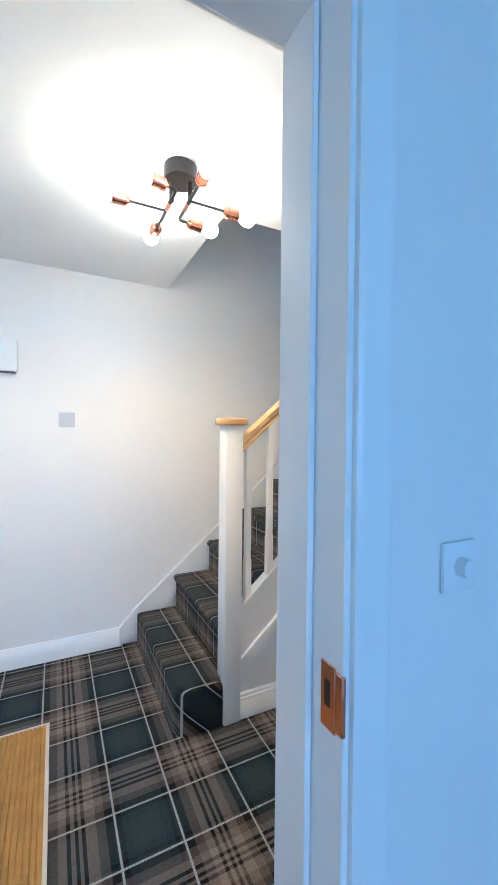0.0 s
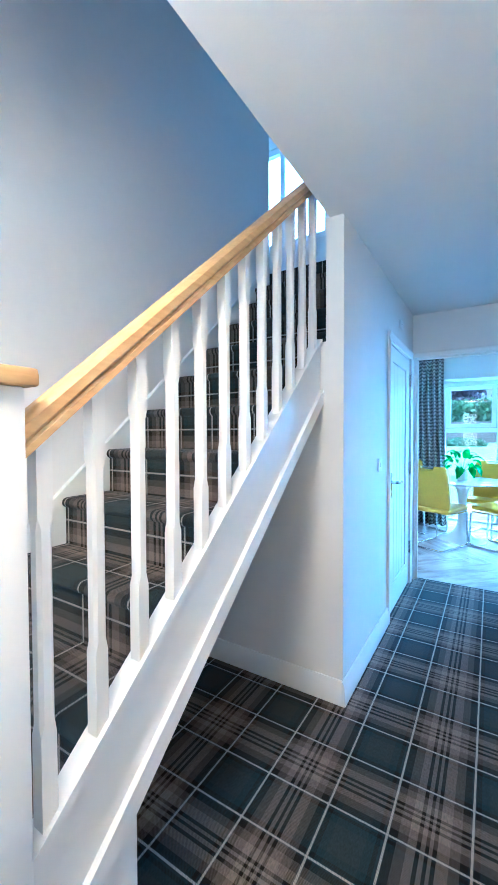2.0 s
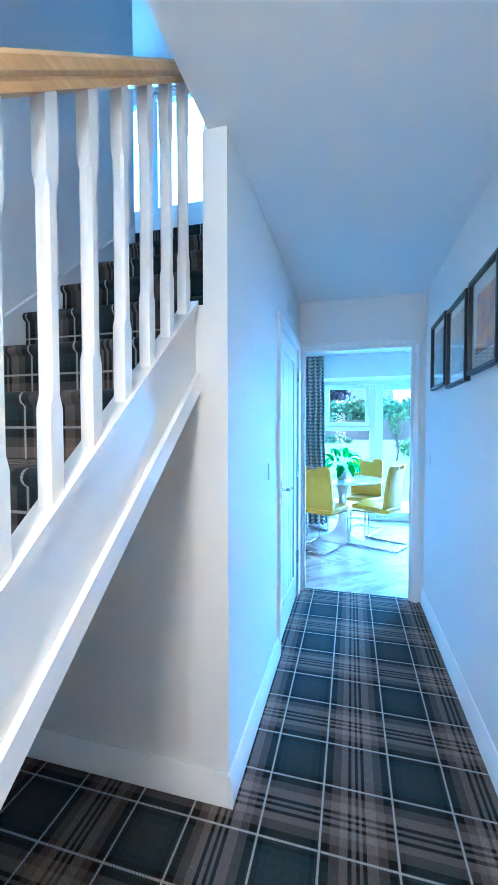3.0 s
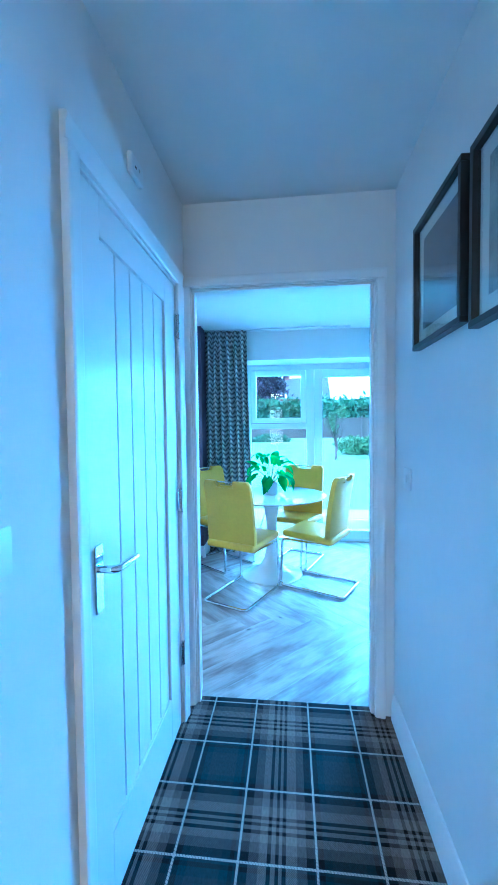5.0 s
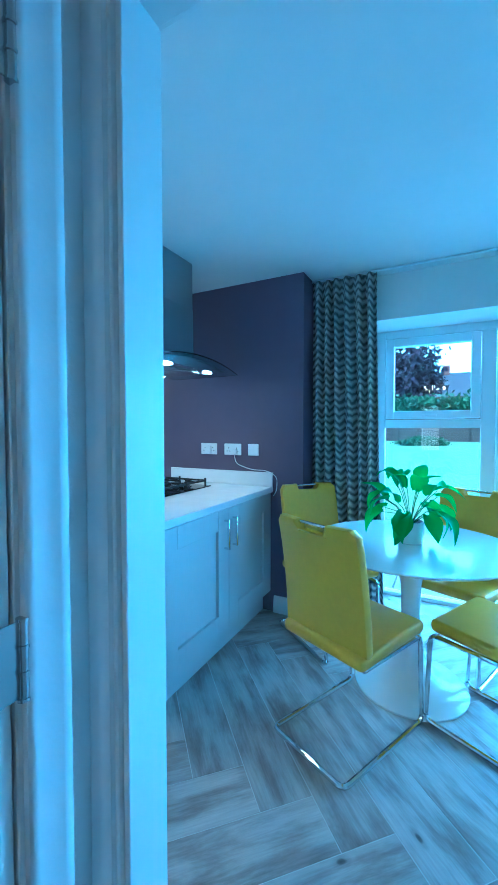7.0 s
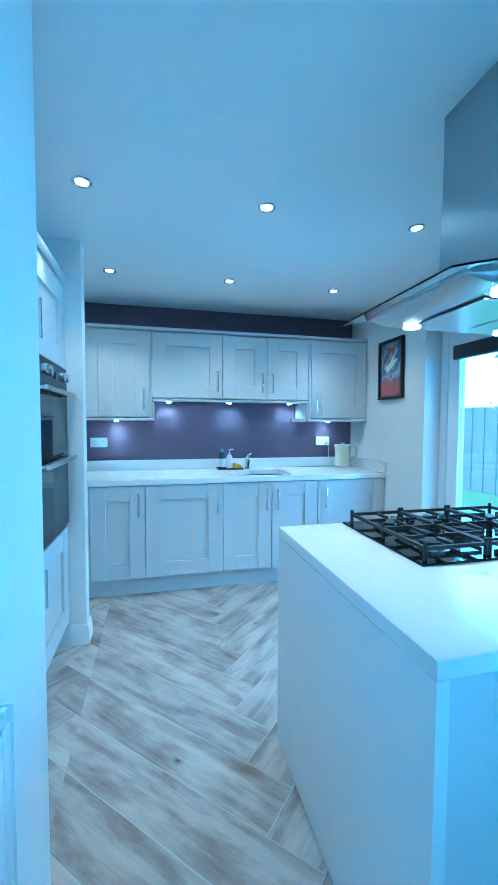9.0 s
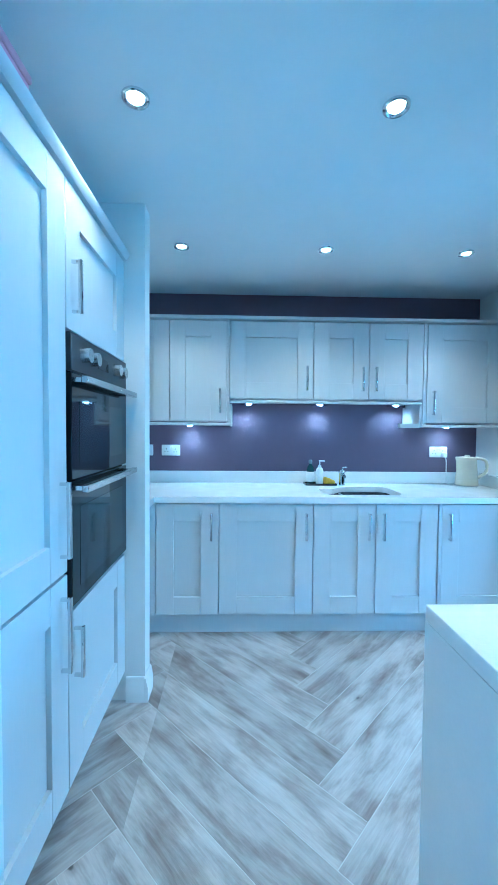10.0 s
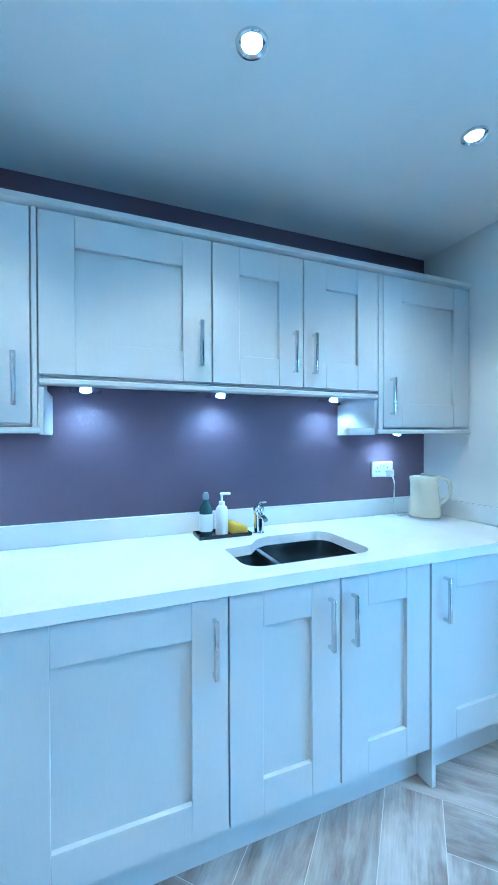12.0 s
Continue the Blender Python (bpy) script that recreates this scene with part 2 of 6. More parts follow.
def curtain_cloth():
    """Woven curtain cloth with rows of dark chevrons on cream."""
    m = bpy.data.materials.new("chevron_curtain")
    m.use_nodes = True
    nt = m.node_tree
    b = nt.nodes["Principled BSDF"]
    uv = nt.nodes.new("ShaderNodeUVMap")
    sep = nt.nodes.new("ShaderNodeSeparateXYZ")
    nt.links.new(uv.outputs[0], sep.inputs[0])
    u, v = sep.outputs[0], sep.outputs[1]
    n = nt.nodes.new("ShaderNodeTexNoise")
    n.inputs["Scale"].default_value, n.inputs["Detail"].default_value = 14, 3
    nt.links.new(uv.outputs[0], n.inputs["Vector"])
    tri = math_node(nt, "PINGPONG", math_node(nt, "MULTIPLY", u, 1.0), 0.05)
    w = math_node(nt, "ADD", math_node(nt, "MULTIPLY", tri, 0.55), math_node(nt, "MULTIPLY_ADD", n.outputs[0], 0.05, v))
    s = math_node(nt, "PINGPONG", math_node(nt, "MULTIPLY", w, 40.0), 1.0)
    broken = math_node(nt, "ADD", s, math_node(nt, "MULTIPLY_ADD", n.outputs[0], 0.5, -0.25))
    col = ramp(nt, [(0.0, (0.11, 0.115, 0.11)), (0.28, (0.17, 0.17, 0.16)), (0.55, (0.42, 0.40, 0.35)), (1.0, (0.64, 0.61, 0.53))], broken, "LINEAR")
    nt.links.new(col, b.inputs["Base Color"])
    b.inputs["Roughness"].default_value = 0.9
    b.inputs["Sheen Weight"].default_value = 0.1
    return m


def glass(name, tint=(0.95, 0.98, 0.98), rough=0.0):
    m = bpy.data.materials.new(name)
    m.use_nodes = True
    nt = m.node_tree
    b = nt.nodes["Principled BSDF"]
    b.inputs["Base Color"].default_value = (*tint, 1)
    b.inputs["Roughness"].default_value = rough
    b.inputs["Transmission Weight"].default_value = 1
    b.inputs["IOR"].default_value = 1.45
    return m


def glow(name, color, strength):
    m = bpy.data.materials.new(name)
    m.use_nodes = True
    b = m.node_tree.nodes["Principled BSDF"]
    b.inputs["Base Color"].default_value = (0.9, 0.9, 0.9, 1)
    b.inputs["Emission Color"].default_value = (*color, 1)
    b.inputs["Emission Strength"].default_value = strength
    return m


WALL = material("white_wall_paint", (0.78, 0.76, 0.73), 0.75, scale=18, vary=0.02, bump=0.08, bump_scale=160)
CEIL = material("ceiling_paint", (0.80, 0.79, 0.77), 0.85, scale=14, vary=0.02, bump=0.06, bump_scale=140)
PURPLE = material("plum_wall_paint", (0.116, 0.088, 0.132), 0.6, scale=16, vary=0.05, bump=0.08, bump_scale=160)
TRIM = material("white_gloss_trim", (0.80, 0.79, 0.77), 0.32, scale=22, vary=0.02, bump=0.03, bump_scale=70)
UPVC = material("white_upvc", (0.82, 0.83, 0.83), 0.3, scale=25, vary=0.015, bump=0.0)
UNIT = material("pale_grey_woodgrain_door", (0.60, 0.59, 0.58), 0.42, scale=30, vary=0.03, bump=0.04, bump_scale=90, stretch=(4, 4, 0.5))
QUARTZ = material("white_quartz", (0.80, 0.79, 0.78), 0.16, scale=120, vary=0.03, bump=0.0)
CARPET = tartan()
TILE = wood_tile()
GROUT = material("grey_grout", (0.62, 0.60, 0.56), 0.9, scale=60, vary=0.08, bump=0.1)
OAK = wood("oak", (0.62, 0.41, 0.15), (0.49, 0.30, 0.095))
STEEL = material("brushed_steel", (0.55, 0.56, 0.57), 0.26, 1.0, scale=60, vary=0.01, bump=0.0)
HOODSTEEL = material("dark_brushed_steel", (0.42, 0.44, 0.46), 0.3, 1.0, scale=60, vary=0.01, bump=0.0)
HOODSTEEL.node_tree.nodes["Principled BSDF"].inputs["Anisotropic"].default_value = 0.8
tang = HOODSTEEL.node_tree.nodes.new("ShaderNodeTangent")
tang.direction_type, tang.axis = "RADIAL", "Z"
HOODSTEEL.node_tree.links.new(tang.outputs[0], HOODSTEEL.node_tree.nodes["Principled BSDF"].inputs["Tangent"])
CHROME = material("chrome", (0.72, 0.73, 0.74), 0.10, 1.0, scale=40, vary=0.02, bump=0.0)
COPPER = material("copper", (0.72, 0.36, 0.22), 0.22, 1.0, scale=60, vary=0.06, bump=0.02)
BRONZE = material("dark_bronze", (0.028, 0.024, 0.021), 0.42, 0.25, scale=60, vary=0.08, bump=0.03)
BLACK = material("black_enamel", (0.012, 0.012, 0.014), 0.22, scale=40, vary=0.1, bump=0.0)
IRON = material("cast_iron", (0.02, 0.02, 0.021), 0.55, scale=120, vary=0.15, bump=0.15)
BLACKGLASS = material("black_oven_glass", (0.008, 0.010, 0.012), 0.04, scale=20, vary=0.05, bump=0.0, spec=0.3)
FRAME = material("black_picture_frame", (0.014, 0.013, 0.013), 0.35, scale=50, vary=0.1, bump=0.03)
MOUNT = material("white_card_mount", (0.75, 0.74, 0.70), 0.8, scale=50, vary=0.02, bump=0.02)
LEATHER = material("mustard_leather", (0.60, 0.385, 0.008), 0.36, scale=45, vary=0.08, bump=0.12, bump_scale=420)
TABLEW = material("white_lacquer", (0.80, 0.80, 0.79), 0.2, scale=25, vary=0.02, bump=0.0, coat=0.3)
CREAM = material("cream_enamel", (0.70, 0.66, 0.52), 0.25, scale=40, vary=0.03, bump=0.0)
PLASTIC = material("white_plastic", (0.78, 0.78, 0.77), 0.35, scale=50, vary=0.02, bump=0.0)
GREYPL = material("dark_grey_plastic", (0.03, 0.03, 0.032), 0.4, scale=50, vary=0.08, bump=0.0)
SPONGE = material("yellow_sponge", (0.75, 0.52, 0.03), 0.9, scale=90, vary=0.15, bump=0.4)
LIQUID = material("smoky_soap_bottle", (0.035, 0.065, 0.07), 0.12, scale=50, vary=0.1, bump=0.0)
GREYCAP = material("grey_plastic_cap", (0.22, 0.24, 0.26), 0.4, scale=50, vary=0.05, bump=0.0)
SINKSTEEL = material("satin_sink_steel", (0.30, 0.32, 0.34), 0.2, 1.0, scale=60, vary=0.02, bump=0.0)
MAT = material("golden_rib_mat", (0.42, 0.235, 0.04), 0.95, scale=260, vary=0.25, bump=0.5, bump_scale=700)
MATEDGE = material("cream_mat_binding", (0.62, 0.56, 0.45), 0.9, scale=160, vary=0.1, bump=0.3)
CURTAIN = curtain_cloth()
GLASS = glass("window_glass")
CANOPY = glass("hood_glass", (0.80, 0.92, 0.92))
LEAF = material("glossy_leaf", (0.075, 0.27, 0.02), 0.35, scale=22, vary=0.25, bump=0.1, rnd=0.5)
STEM = material("leaf_stem", (0.10, 0.20, 0.03), 0.5, scale=40, vary=0.1, bump=0.05)
nt = LEAF.node_tree
through_leaf = nt.nodes.new("ShaderNodeBsdfTranslucent")
through_leaf.inputs["Color"].default_value = (0.12, 0.38, 0.03, 1)
blend_leaf = nt.nodes.new("ShaderNodeMixShader")
blend_leaf.inputs[0].default_value = 0.4
nt.links.new(nt.nodes["Principled BSDF"].outputs[0], blend_leaf.inputs[1])
nt.links.new(through_leaf.outputs[0], blend_leaf.inputs[2])
nt.links.new(blend_leaf.outputs[0], nt.nodes["Material Output"].inputs[0])
SOIL = material("potting_soil", (0.03, 0.02, 0.014), 0.95, scale=90, vary=0.3, bump=0.6)
GRASS = material("lawn_grass", (0.26, 0.34, 0.15), 0.9, scale=9, vary=0.3, bump=0.5, bump_scale=260)
PAVING = material("stone_paving", (0.42, 0.37, 0.31), 0.85, scale=14, vary=0.12, bump=0.2)
HEDGE = material("hedge_leaves", (0.13, 0.20, 0.085), 0.7, scale=6, vary=0.4, bump=0.0, rnd=0.3)
PURPLELEAF = material("dark_plum_leaves", (0.075, 0.045, 0.065), 0.6, scale=6, vary=0.4, bump=0.0)
LIGHTLEAF = material("young_leaves", (0.17, 0.24, 0.07), 0.6, scale=6, vary=0.3, bump=0.0)
BARK = material("bark", (0.11, 0.08, 0.06), 0.9, scale=20, vary=0.3, bump=0.5)
BRICK = material("red_brick_wall", (0.30, 0.13, 0.085), 0.9, scale=12, vary=0.2, bump=0.3)
ROOF = material("grey_roof_tiles", (0.11, 0.10, 0.10), 0.8, scale=8, vary=0.2, bump=0.3)
# lighter copy of the fence timber: brightness put into the colour of the shaded side fence
PALEFENCE = material("lightened_fence_timber", (0.40, 0.38, 0.34), 0.85, scale=20, vary=0.2, bump=0.3, stretch=(1, 1, 0.2))
FENCE = material("stained_fence_timber", (0.16, 0.125, 0.10), 0.85, scale=20, vary=0.2, bump=0.3, stretch=(1, 1, 0.2))
BULB = glow("lit_filament_bulb", (1.0, 0.70, 0.38), 30)
DOWN = glow("lit_downlight", (1.0, 0.80, 0.55), 22)
LED = glow("lit_cabinet_light", (0.95, 0.86, 0.85), 18)

HAZE = glow("bright_hazy_sky", (0.80, 0.93, 1.0), 4.2)

# ---- mesh helpers ----
ORIGIN = {}


def box(bm, x0, x1, y0, y1, z0, z1, bevel=0.0, m=None, seg=1):
    r = bmesh.ops.create_cube(bm, size=1.0)
    vs = r["verts"]
    for v in vs:
        v.co = Vector((x0 + (v.co.x + 0.5) * (x1 - x0), y0 + (v.co.y + 0.5) * (y1 - y0), z0 + (v.co.z + 0.5) * (z1 - z0)))
    if bevel:
        es = list({e for v in vs for e in v.link_edges})
        out = bmesh.ops.bevel(bm, geom=es, offset=bevel, segments=seg, affect="EDGES", profile=0.5)
        vs = list({v for f in out["faces"] for v in f.verts} | {v for v in vs if v.is_valid})
    if m is not None:
        bmesh.ops.transform(bm, matrix=m, verts=vs)
    return vs


def cyl(bm, p0, p1, r0, r1=None, seg=16, caps=True):
    p0, p1 = Vector(p0), Vector(p1)
    d = p1 - p0
    m = Matrix.Translation((p0 + p1) / 2) @ d.to_track_quat("Z", "Y").to_matrix().to_4x4()
    return bmesh.ops.create_cone(bm, cap_ends=caps, segments=seg, radius1=r0, radius2=r0 if r1 is None else r1, depth=d.length, matrix=m)["verts"]


def lathe(bm, prof, seg=24, at=(0, 0, 0), m=None):
    rings = []
    for r, z in prof:
        rings.append([bm.verts.new((at[0] + r * math.cos(2 * math.pi * i / seg), at[1] + r * math.sin(2 * math.pi * i / seg), at[2] + z)) for i in range(seg)])
    for a, b in zip(rings, rings[1:]):
        for i in range(seg):
            bm.faces.new((a[i], a[(i + 1) % seg], b[(i + 1) % seg], b[i]))
    bm.faces.new(rings[0][::-1])
    bm.faces.new(rings[-1])
    vs = [v for r in rings for v in r]
    if m is not None:
        bmesh.ops.transform(bm, matrix=m, verts=vs)
    return vs


def tube(bm, pts, r, seg=8, flat=None):
    """A bar swept along points; flat gives a rectangular bar (half width, half height)."""
    pts = [Vector(p) for p in pts]
    rings = []
    for i, p in enumerate(pts):
        d = (pts[min(i + 1, len(pts) - 1)] - pts[max(i - 1, 0)]).normalized()
        q = d.to_track_quat("Z", "Y").to_matrix()
        if flat:
            offs = [(-flat[0], -flat[1]), (flat[0], -flat[1]), (flat[0], flat[1]), (-flat[0], flat[1])]
        else:
            offs = [(r * math.cos(2 * math.pi * k / seg), r * math.sin(2 * math.pi * k / seg)) for k in range(seg)]
        rings.append([bm.verts.new(p + q @ Vector((a, b, 0))) for a, b in offs])
    n = len(rings[0])
    for a, b in zip(rings, rings[1:]):
        for i in range(n):
            bm.faces.new((a[i], a[(i + 1) % n], b[(i + 1) % n], b[i]))
    bm.faces.new(rings[0][::-1])
    bm.faces.new(rings[-1])


def arc(points, radius, steps=5):
    """Rounds the inner corners of a run of points."""
    pts = [Vector(p) for p in points]
    out = [pts[0]]
    for a, b, c in zip(pts, pts[1:], pts[2:]):
        p, q = b + (a - b).normalized() * radius, b + (c - b).normalized() * radius
        for k in range(steps + 1):
            t = k / steps
            out.append((1 - t) ** 2 * p + 2 * t * (1 - t) * b + t * t * q)
    return out + [pts[-1]]


def prism(bm, poly, axis, a, b):
    """Extrudes a polygon (two coordinates, in the order of the other axes) along an axis from a to b."""
    def place(p, t):
        q = list(p)
        q.insert("xyz".index(axis), t)
        return q
    lo, hi = [bm.verts.new(place(p, a)) for p in poly], [bm.verts.new(place(p, b)) for p in poly]
    n = len(poly)
    for i in range(n):
        bm.faces.new((lo[i], lo[(i + 1) % n], hi[(i + 1) % n], hi[i]))
    bm.faces.new(lo[::-1])
    bm.faces.new(hi)
    return lo + hi


def smooth(me, angle=40):
    for p in me.polygons:
        p.use_smooth = True
    me.set_sharp_from_angle(angle=radians(angle))


def finish(name, bm, mat, round_=True):
    bmesh.ops.recalc_face_normals(bm, faces=bm.faces)
    me = bpy.data.meshes.new(name)
    bm.to_mesh(me)
    bm.free()
    if mat:
        me.materials.append(mat)
    if round_:
        smooth(me)
    return me


def thing(name, at, label, category, group="", kind=""):
    ob = new(name)
    ob.empty_display_size = 0.1
    ob.location = at
    ORIGIN[ob.name] = Vector(at)
    return tagged(ob, label, category, group, kind)


def part(name, bm, mat, parent, label="", local=False):
    """One mesh under a thing or a part. The mesh is given in the world unless it is local."""
    org = ORIGIN[parent.name]
    if not local:
        bmesh.ops.translate(bm, vec=-org, verts=bm.verts)
    ob = new(name, finish(name, bm, mat))
    ob.parent = parent
    ORIGIN[ob.name] = org
    return tagged(ob, label) if label else ob


def solid(name, bm, mat, label, category, kind="", group=""):
    """A thing that is one mesh, its origin at its base."""
    lo = [min(v.co[i] for v in bm.verts) for i in range(3)]
    hi = [max(v.co[i] for v in bm.verts) for i in range(3)]
    at = Vector(((lo[0] + hi[0]) / 2, (lo[1] + hi[1]) / 2, lo[2]))
    bmesh.ops.translate(bm, vec=-at, verts=bm.verts)
    ob = new(name, finish(name, bm, mat))
    ob.location = at
    ORIGIN[ob.name] = at
    return tagged(ob, label, category, group, kind)


def boxes(*rows, bevel=0.0):
    bm = bmesh.new()
    for r in rows:
        box(bm, *r, bevel=bevel)
    return bm


# ---- the plan, in metres ----
CH = 2.40                    # ceiling height
XR, XL = -0.45, -1.42        # hall walls
XS = -2.49                   # stair wall
LF = -0.27                   # lounge face of the picture wall
YE, YK = 4.888, 5.00         # end wall: hall face and kitchen face
YN = 2.946                   # end of the wall beside the stairs
DX0, DX1, DH = -1.382, -0.541, 2.008   # kitchen doorway
YF = -0.95                   # front wall
BX = -5.17                   # kitchen back wall
YP, YB, YW = 7.02, 7.26, 7.33  # plum wall, picture wall, garden wall
EX = 1.3                     # dining end wall
LZ = 2.747                   # landing floor


def wall(name, rows, mat, label):
    return solid(name, boxes(*rows), mat, label, "wall", "structure")


# hall
wall("wall_stairs", [(XS - 0.1, XS, YF, 4.14, 0, 5.0)], WALL, "smooth white painted wall running up beside the carpeted stairs")
wall("wall_hall_pictures", [(XR, LF, 1.06, YE, 0, CH), (XR, LF, YF, 0.21, 0, CH), (XR, LF, 0.21, 1.06, 2.105, CH)], WALL, "white painted hall wall with a doorway and framed pictures")
wall("wall_front", [(XS, -1.95, YF - 0.1, YF, 0, CH), (-0.99, XR, YF - 0.1, YF, 0, CH), (-1.95, -0.99, YF - 0.1, YF, 2.06, CH)], WALL, "white painted wall round the front door")
wall("wall_cloakroom", [(-1.51, XL, YN, 3.94, 0, CH), (-1.51, XL, 4.785, YE, 0, CH), (-1.51, XL, 3.94, 4.785, 2.01, CH)], WALL, "white painted hall wall with a panelled door")
wall("wall_under_stairs", [(XS, -1.575, YN, 3.05, 0, 1.47), (-1.575, -1.51, YN, 3.05, 0, 1.80)], WALL, "white painted wall closing the space under the stairs")
wall("wall_end", [(XL - 0.09, DX0 - 0.03, YE, YK, 0, CH), (DX1 + 0.03, LF, YE, YK, 0, CH), (DX0 - 0.03, DX1 + 0.03, YE, YK, DH + 0.03, CH)], WALL, "white painted end wall with the kitchen doorway")
wall("wall_stairwell", [(-1.49, -1.39, 1.36, 5.3, 2.50, 5.0)], WALL, "white painted upper wall of the stairwell")
wall("wall_stairwell_front", [(XS, -1.49, 1.26, 1.36, 2.50, 5.0)], WALL, "white painted upper wall at the foot of the stairwell")
wall("wall_landing", [(-4.2, -3.55, 5.3, 5.4, LZ, 5.0), (-2.35, -1.39, 5.3, 5.4, LZ, 5.0), (-3.55, -2.35, 5.3, 5.4, LZ, 3.55), (-3.55, -2.35, 5.3, 5.4, 4.75, 5.0), (-4.3, -4.2, 4.14, 5.3, LZ, 5.0), (-4.2, XS - 0.1, 4.04, 4.14, LZ, 5.0)], WALL, "white painted landing walls round the window")
# lounge
wall("wall_lounge", [(LF, 3.3, 4.0, 4.1, 0, CH), (LF, 3.3, -2.1, -2.0, 0, CH), (LF - 0.1, LF, -2.0, YF, 0, CH), (3.2, 3.3, -2.0, -0.3, 0, CH), (3.2, 3.3, 1.5, 4.0, 0, CH), (3.2, 3.3, -0.3, 1.5, 0, 0.8), (3.2, 3.3, -0.3, 1.5, 2.2, CH)], WALL, "white painted walls of the front lounge")
# kitchen and dining room
wall("wall_kitchen_back", [(BX - 0.1, BX, 4.15, YB, 0, CH)], PURPLE, "plum painted wall behind the kitchen units")
wall("wall_kitchen_pictures", [(BX - 0.1, -4.03, YB, 7.56, 0, CH), (-4.03, -3.08, YB, 7.56, 2.06, CH)], WALL, "white painted kitchen wall with a picture and a glazed door")
wall("wall_plum", [(-3.08, -1.834, YP, 7.56, 0, CH)], PURPLE, "plum painted feature wall behind the hob counter")
wall("wall_garden", [(-1.834, -1.46, YW, 7.85, 0, CH), (0.95, EX, YW, 7.85, 0, CH), (-1.46, 0.95, YW, 7.85, 2.09, CH)], WALL, "white painted wall over the garden doors")
wall("wall_dining", [(EX, EX + 0.1, 4.1, 7.85, 0, CH), (LF, EX, YE, YK, 0, CH)], WALL, "white painted dining room wall")
wall("wall_kitchen_nib", [(-2.59, -2.49, 4.2, YK, 0, CH)], WALL, "white painted end wall beside the tall units")
wall("wall_kitchen_side", [(-2.49, XL - 0.09, YE, YK, 0, CH)], WALL, "white painted kitchen wall beside the doorway")
wall("wall_kitchen_rear", [(BX, -2.49, 4.05, 4.15, 0, CH)], WALL, "white painted kitchen wall behind the tall units")
wall("wall_pier", [(-4.05, -3.95, 4.15, 4.87, 0, CH)], WALL, "white painted pier between the ovens and the worktop")

# ceilings
solid("ceiling_hall", boxes((XS, -1.49, YF, 1.36, CH, 2.50), (-1.49, -0.33, YF, YE, CH, 2.50)), CEIL, "smooth white hall ceiling cut back over the stairs", "ceiling", "structure")
solid("ceiling_kitchen", boxes((BX - 0.1, EX, YE, 7.9, CH + 0.001, 2.50), (BX - 0.1, -1.51, 4.05, YE, CH + 0.001, 2.50)), CEIL, "smooth white kitchen ceiling with recessed lights", "ceiling", "structure")
solid("ceiling_lounge", boxes((-0.33, 3.3, -2.1, 4.1, CH, 2.50)), CEIL, "smooth white lounge ceiling", "ceiling", "structure")
solid("ceiling_landing", boxes((-4.3, -1.39, 1.26, 5.4, 5.0, 5.1)), CEIL, "smooth white ceiling over the landing", "ceiling", "structure")
# floors
solid("floor_hall", boxes((XS - 0.1, -0.33, YF - 0.1, 4.945, -0.06, 0.0)), CARPET, "grey, brown and teal tartan carpet with cream lines", "floor", "structure")
solid("floor_lounge", boxes((-0.33, 3.3, -2.1, 4.1, -0.06, -0.001)), material("beige_carpet", (0.40, 0.36, 0.31), 0.95, scale=90, vary=0.12, bump=0.4), "plain beige lounge carpet", "floor", "structure")
solid("floor_landing", boxes((-4.2, -1.49, 4.14, 5.3, 2.5, LZ)), CARPET, "tartan carpet on the landing", "floor", "structure")
FLOOR_K = solid("floor_kitchen", boxes((BX - 0.1, EX + 0.1, 4.945, 7.86, -0.06, -0.0009), (BX - 0.1, -1.51, 4.05, 4.945, -0.06, -0.0009)), GROUT, "bleached oak-look tiles laid in herringbone", "floor", "structure")


def skirting(name, runs, h=0.12):
    """Runs: axis, fixed face, outward sign, start, end. A board with a stepped, rounded top."""
    bm = bmesh.new()
    for axis, f, s, a, b in runs:
        prof = [(f, 0), (f + s * 0.018, 0), (f + s * 0.018, h * 0.62), (f + s * 0.015, h * 0.66), (f + s * 0.015, h * 0.78), (f + s * 0.011, h * 0.82), (f + s * 0.011, h * 0.94), (f + s * 0.006, h), (f, h)]
        if axis == "y":
            prism(bm, prof, "y", a, b)
        else:
            prism(bm, prof, "x", a, b)
    return solid(name, bm, TRIM, "white moulded skirting board along the foot of the wall", "skirting board", "structure")


skirting("baseboard", [("y", XS, 1, YF, 1.05)])
skirting("baseboard", [("y", XL, 1, YN - 0.018, 3.895)])
skirting("baseboard", [("x", YN, -1, XS, XL)])
skirting("baseboard", [("y", XR, -1, 1.13, 4.87), ("y", XR, -1, YF, 0.14)])
skirting("baseboard", [("x", YK, 1, -2.49, -1.45)])
skirting("baseboard", [("y", -3.95, 1, 4.78, 4.87), ("x", 4.87, 1, -4.05, -3.932)])
skirting("baseboard", [("x", YP, -1, -2.05, -1.834), ("y", -1.834, 1, YP - 0.018, YW)])


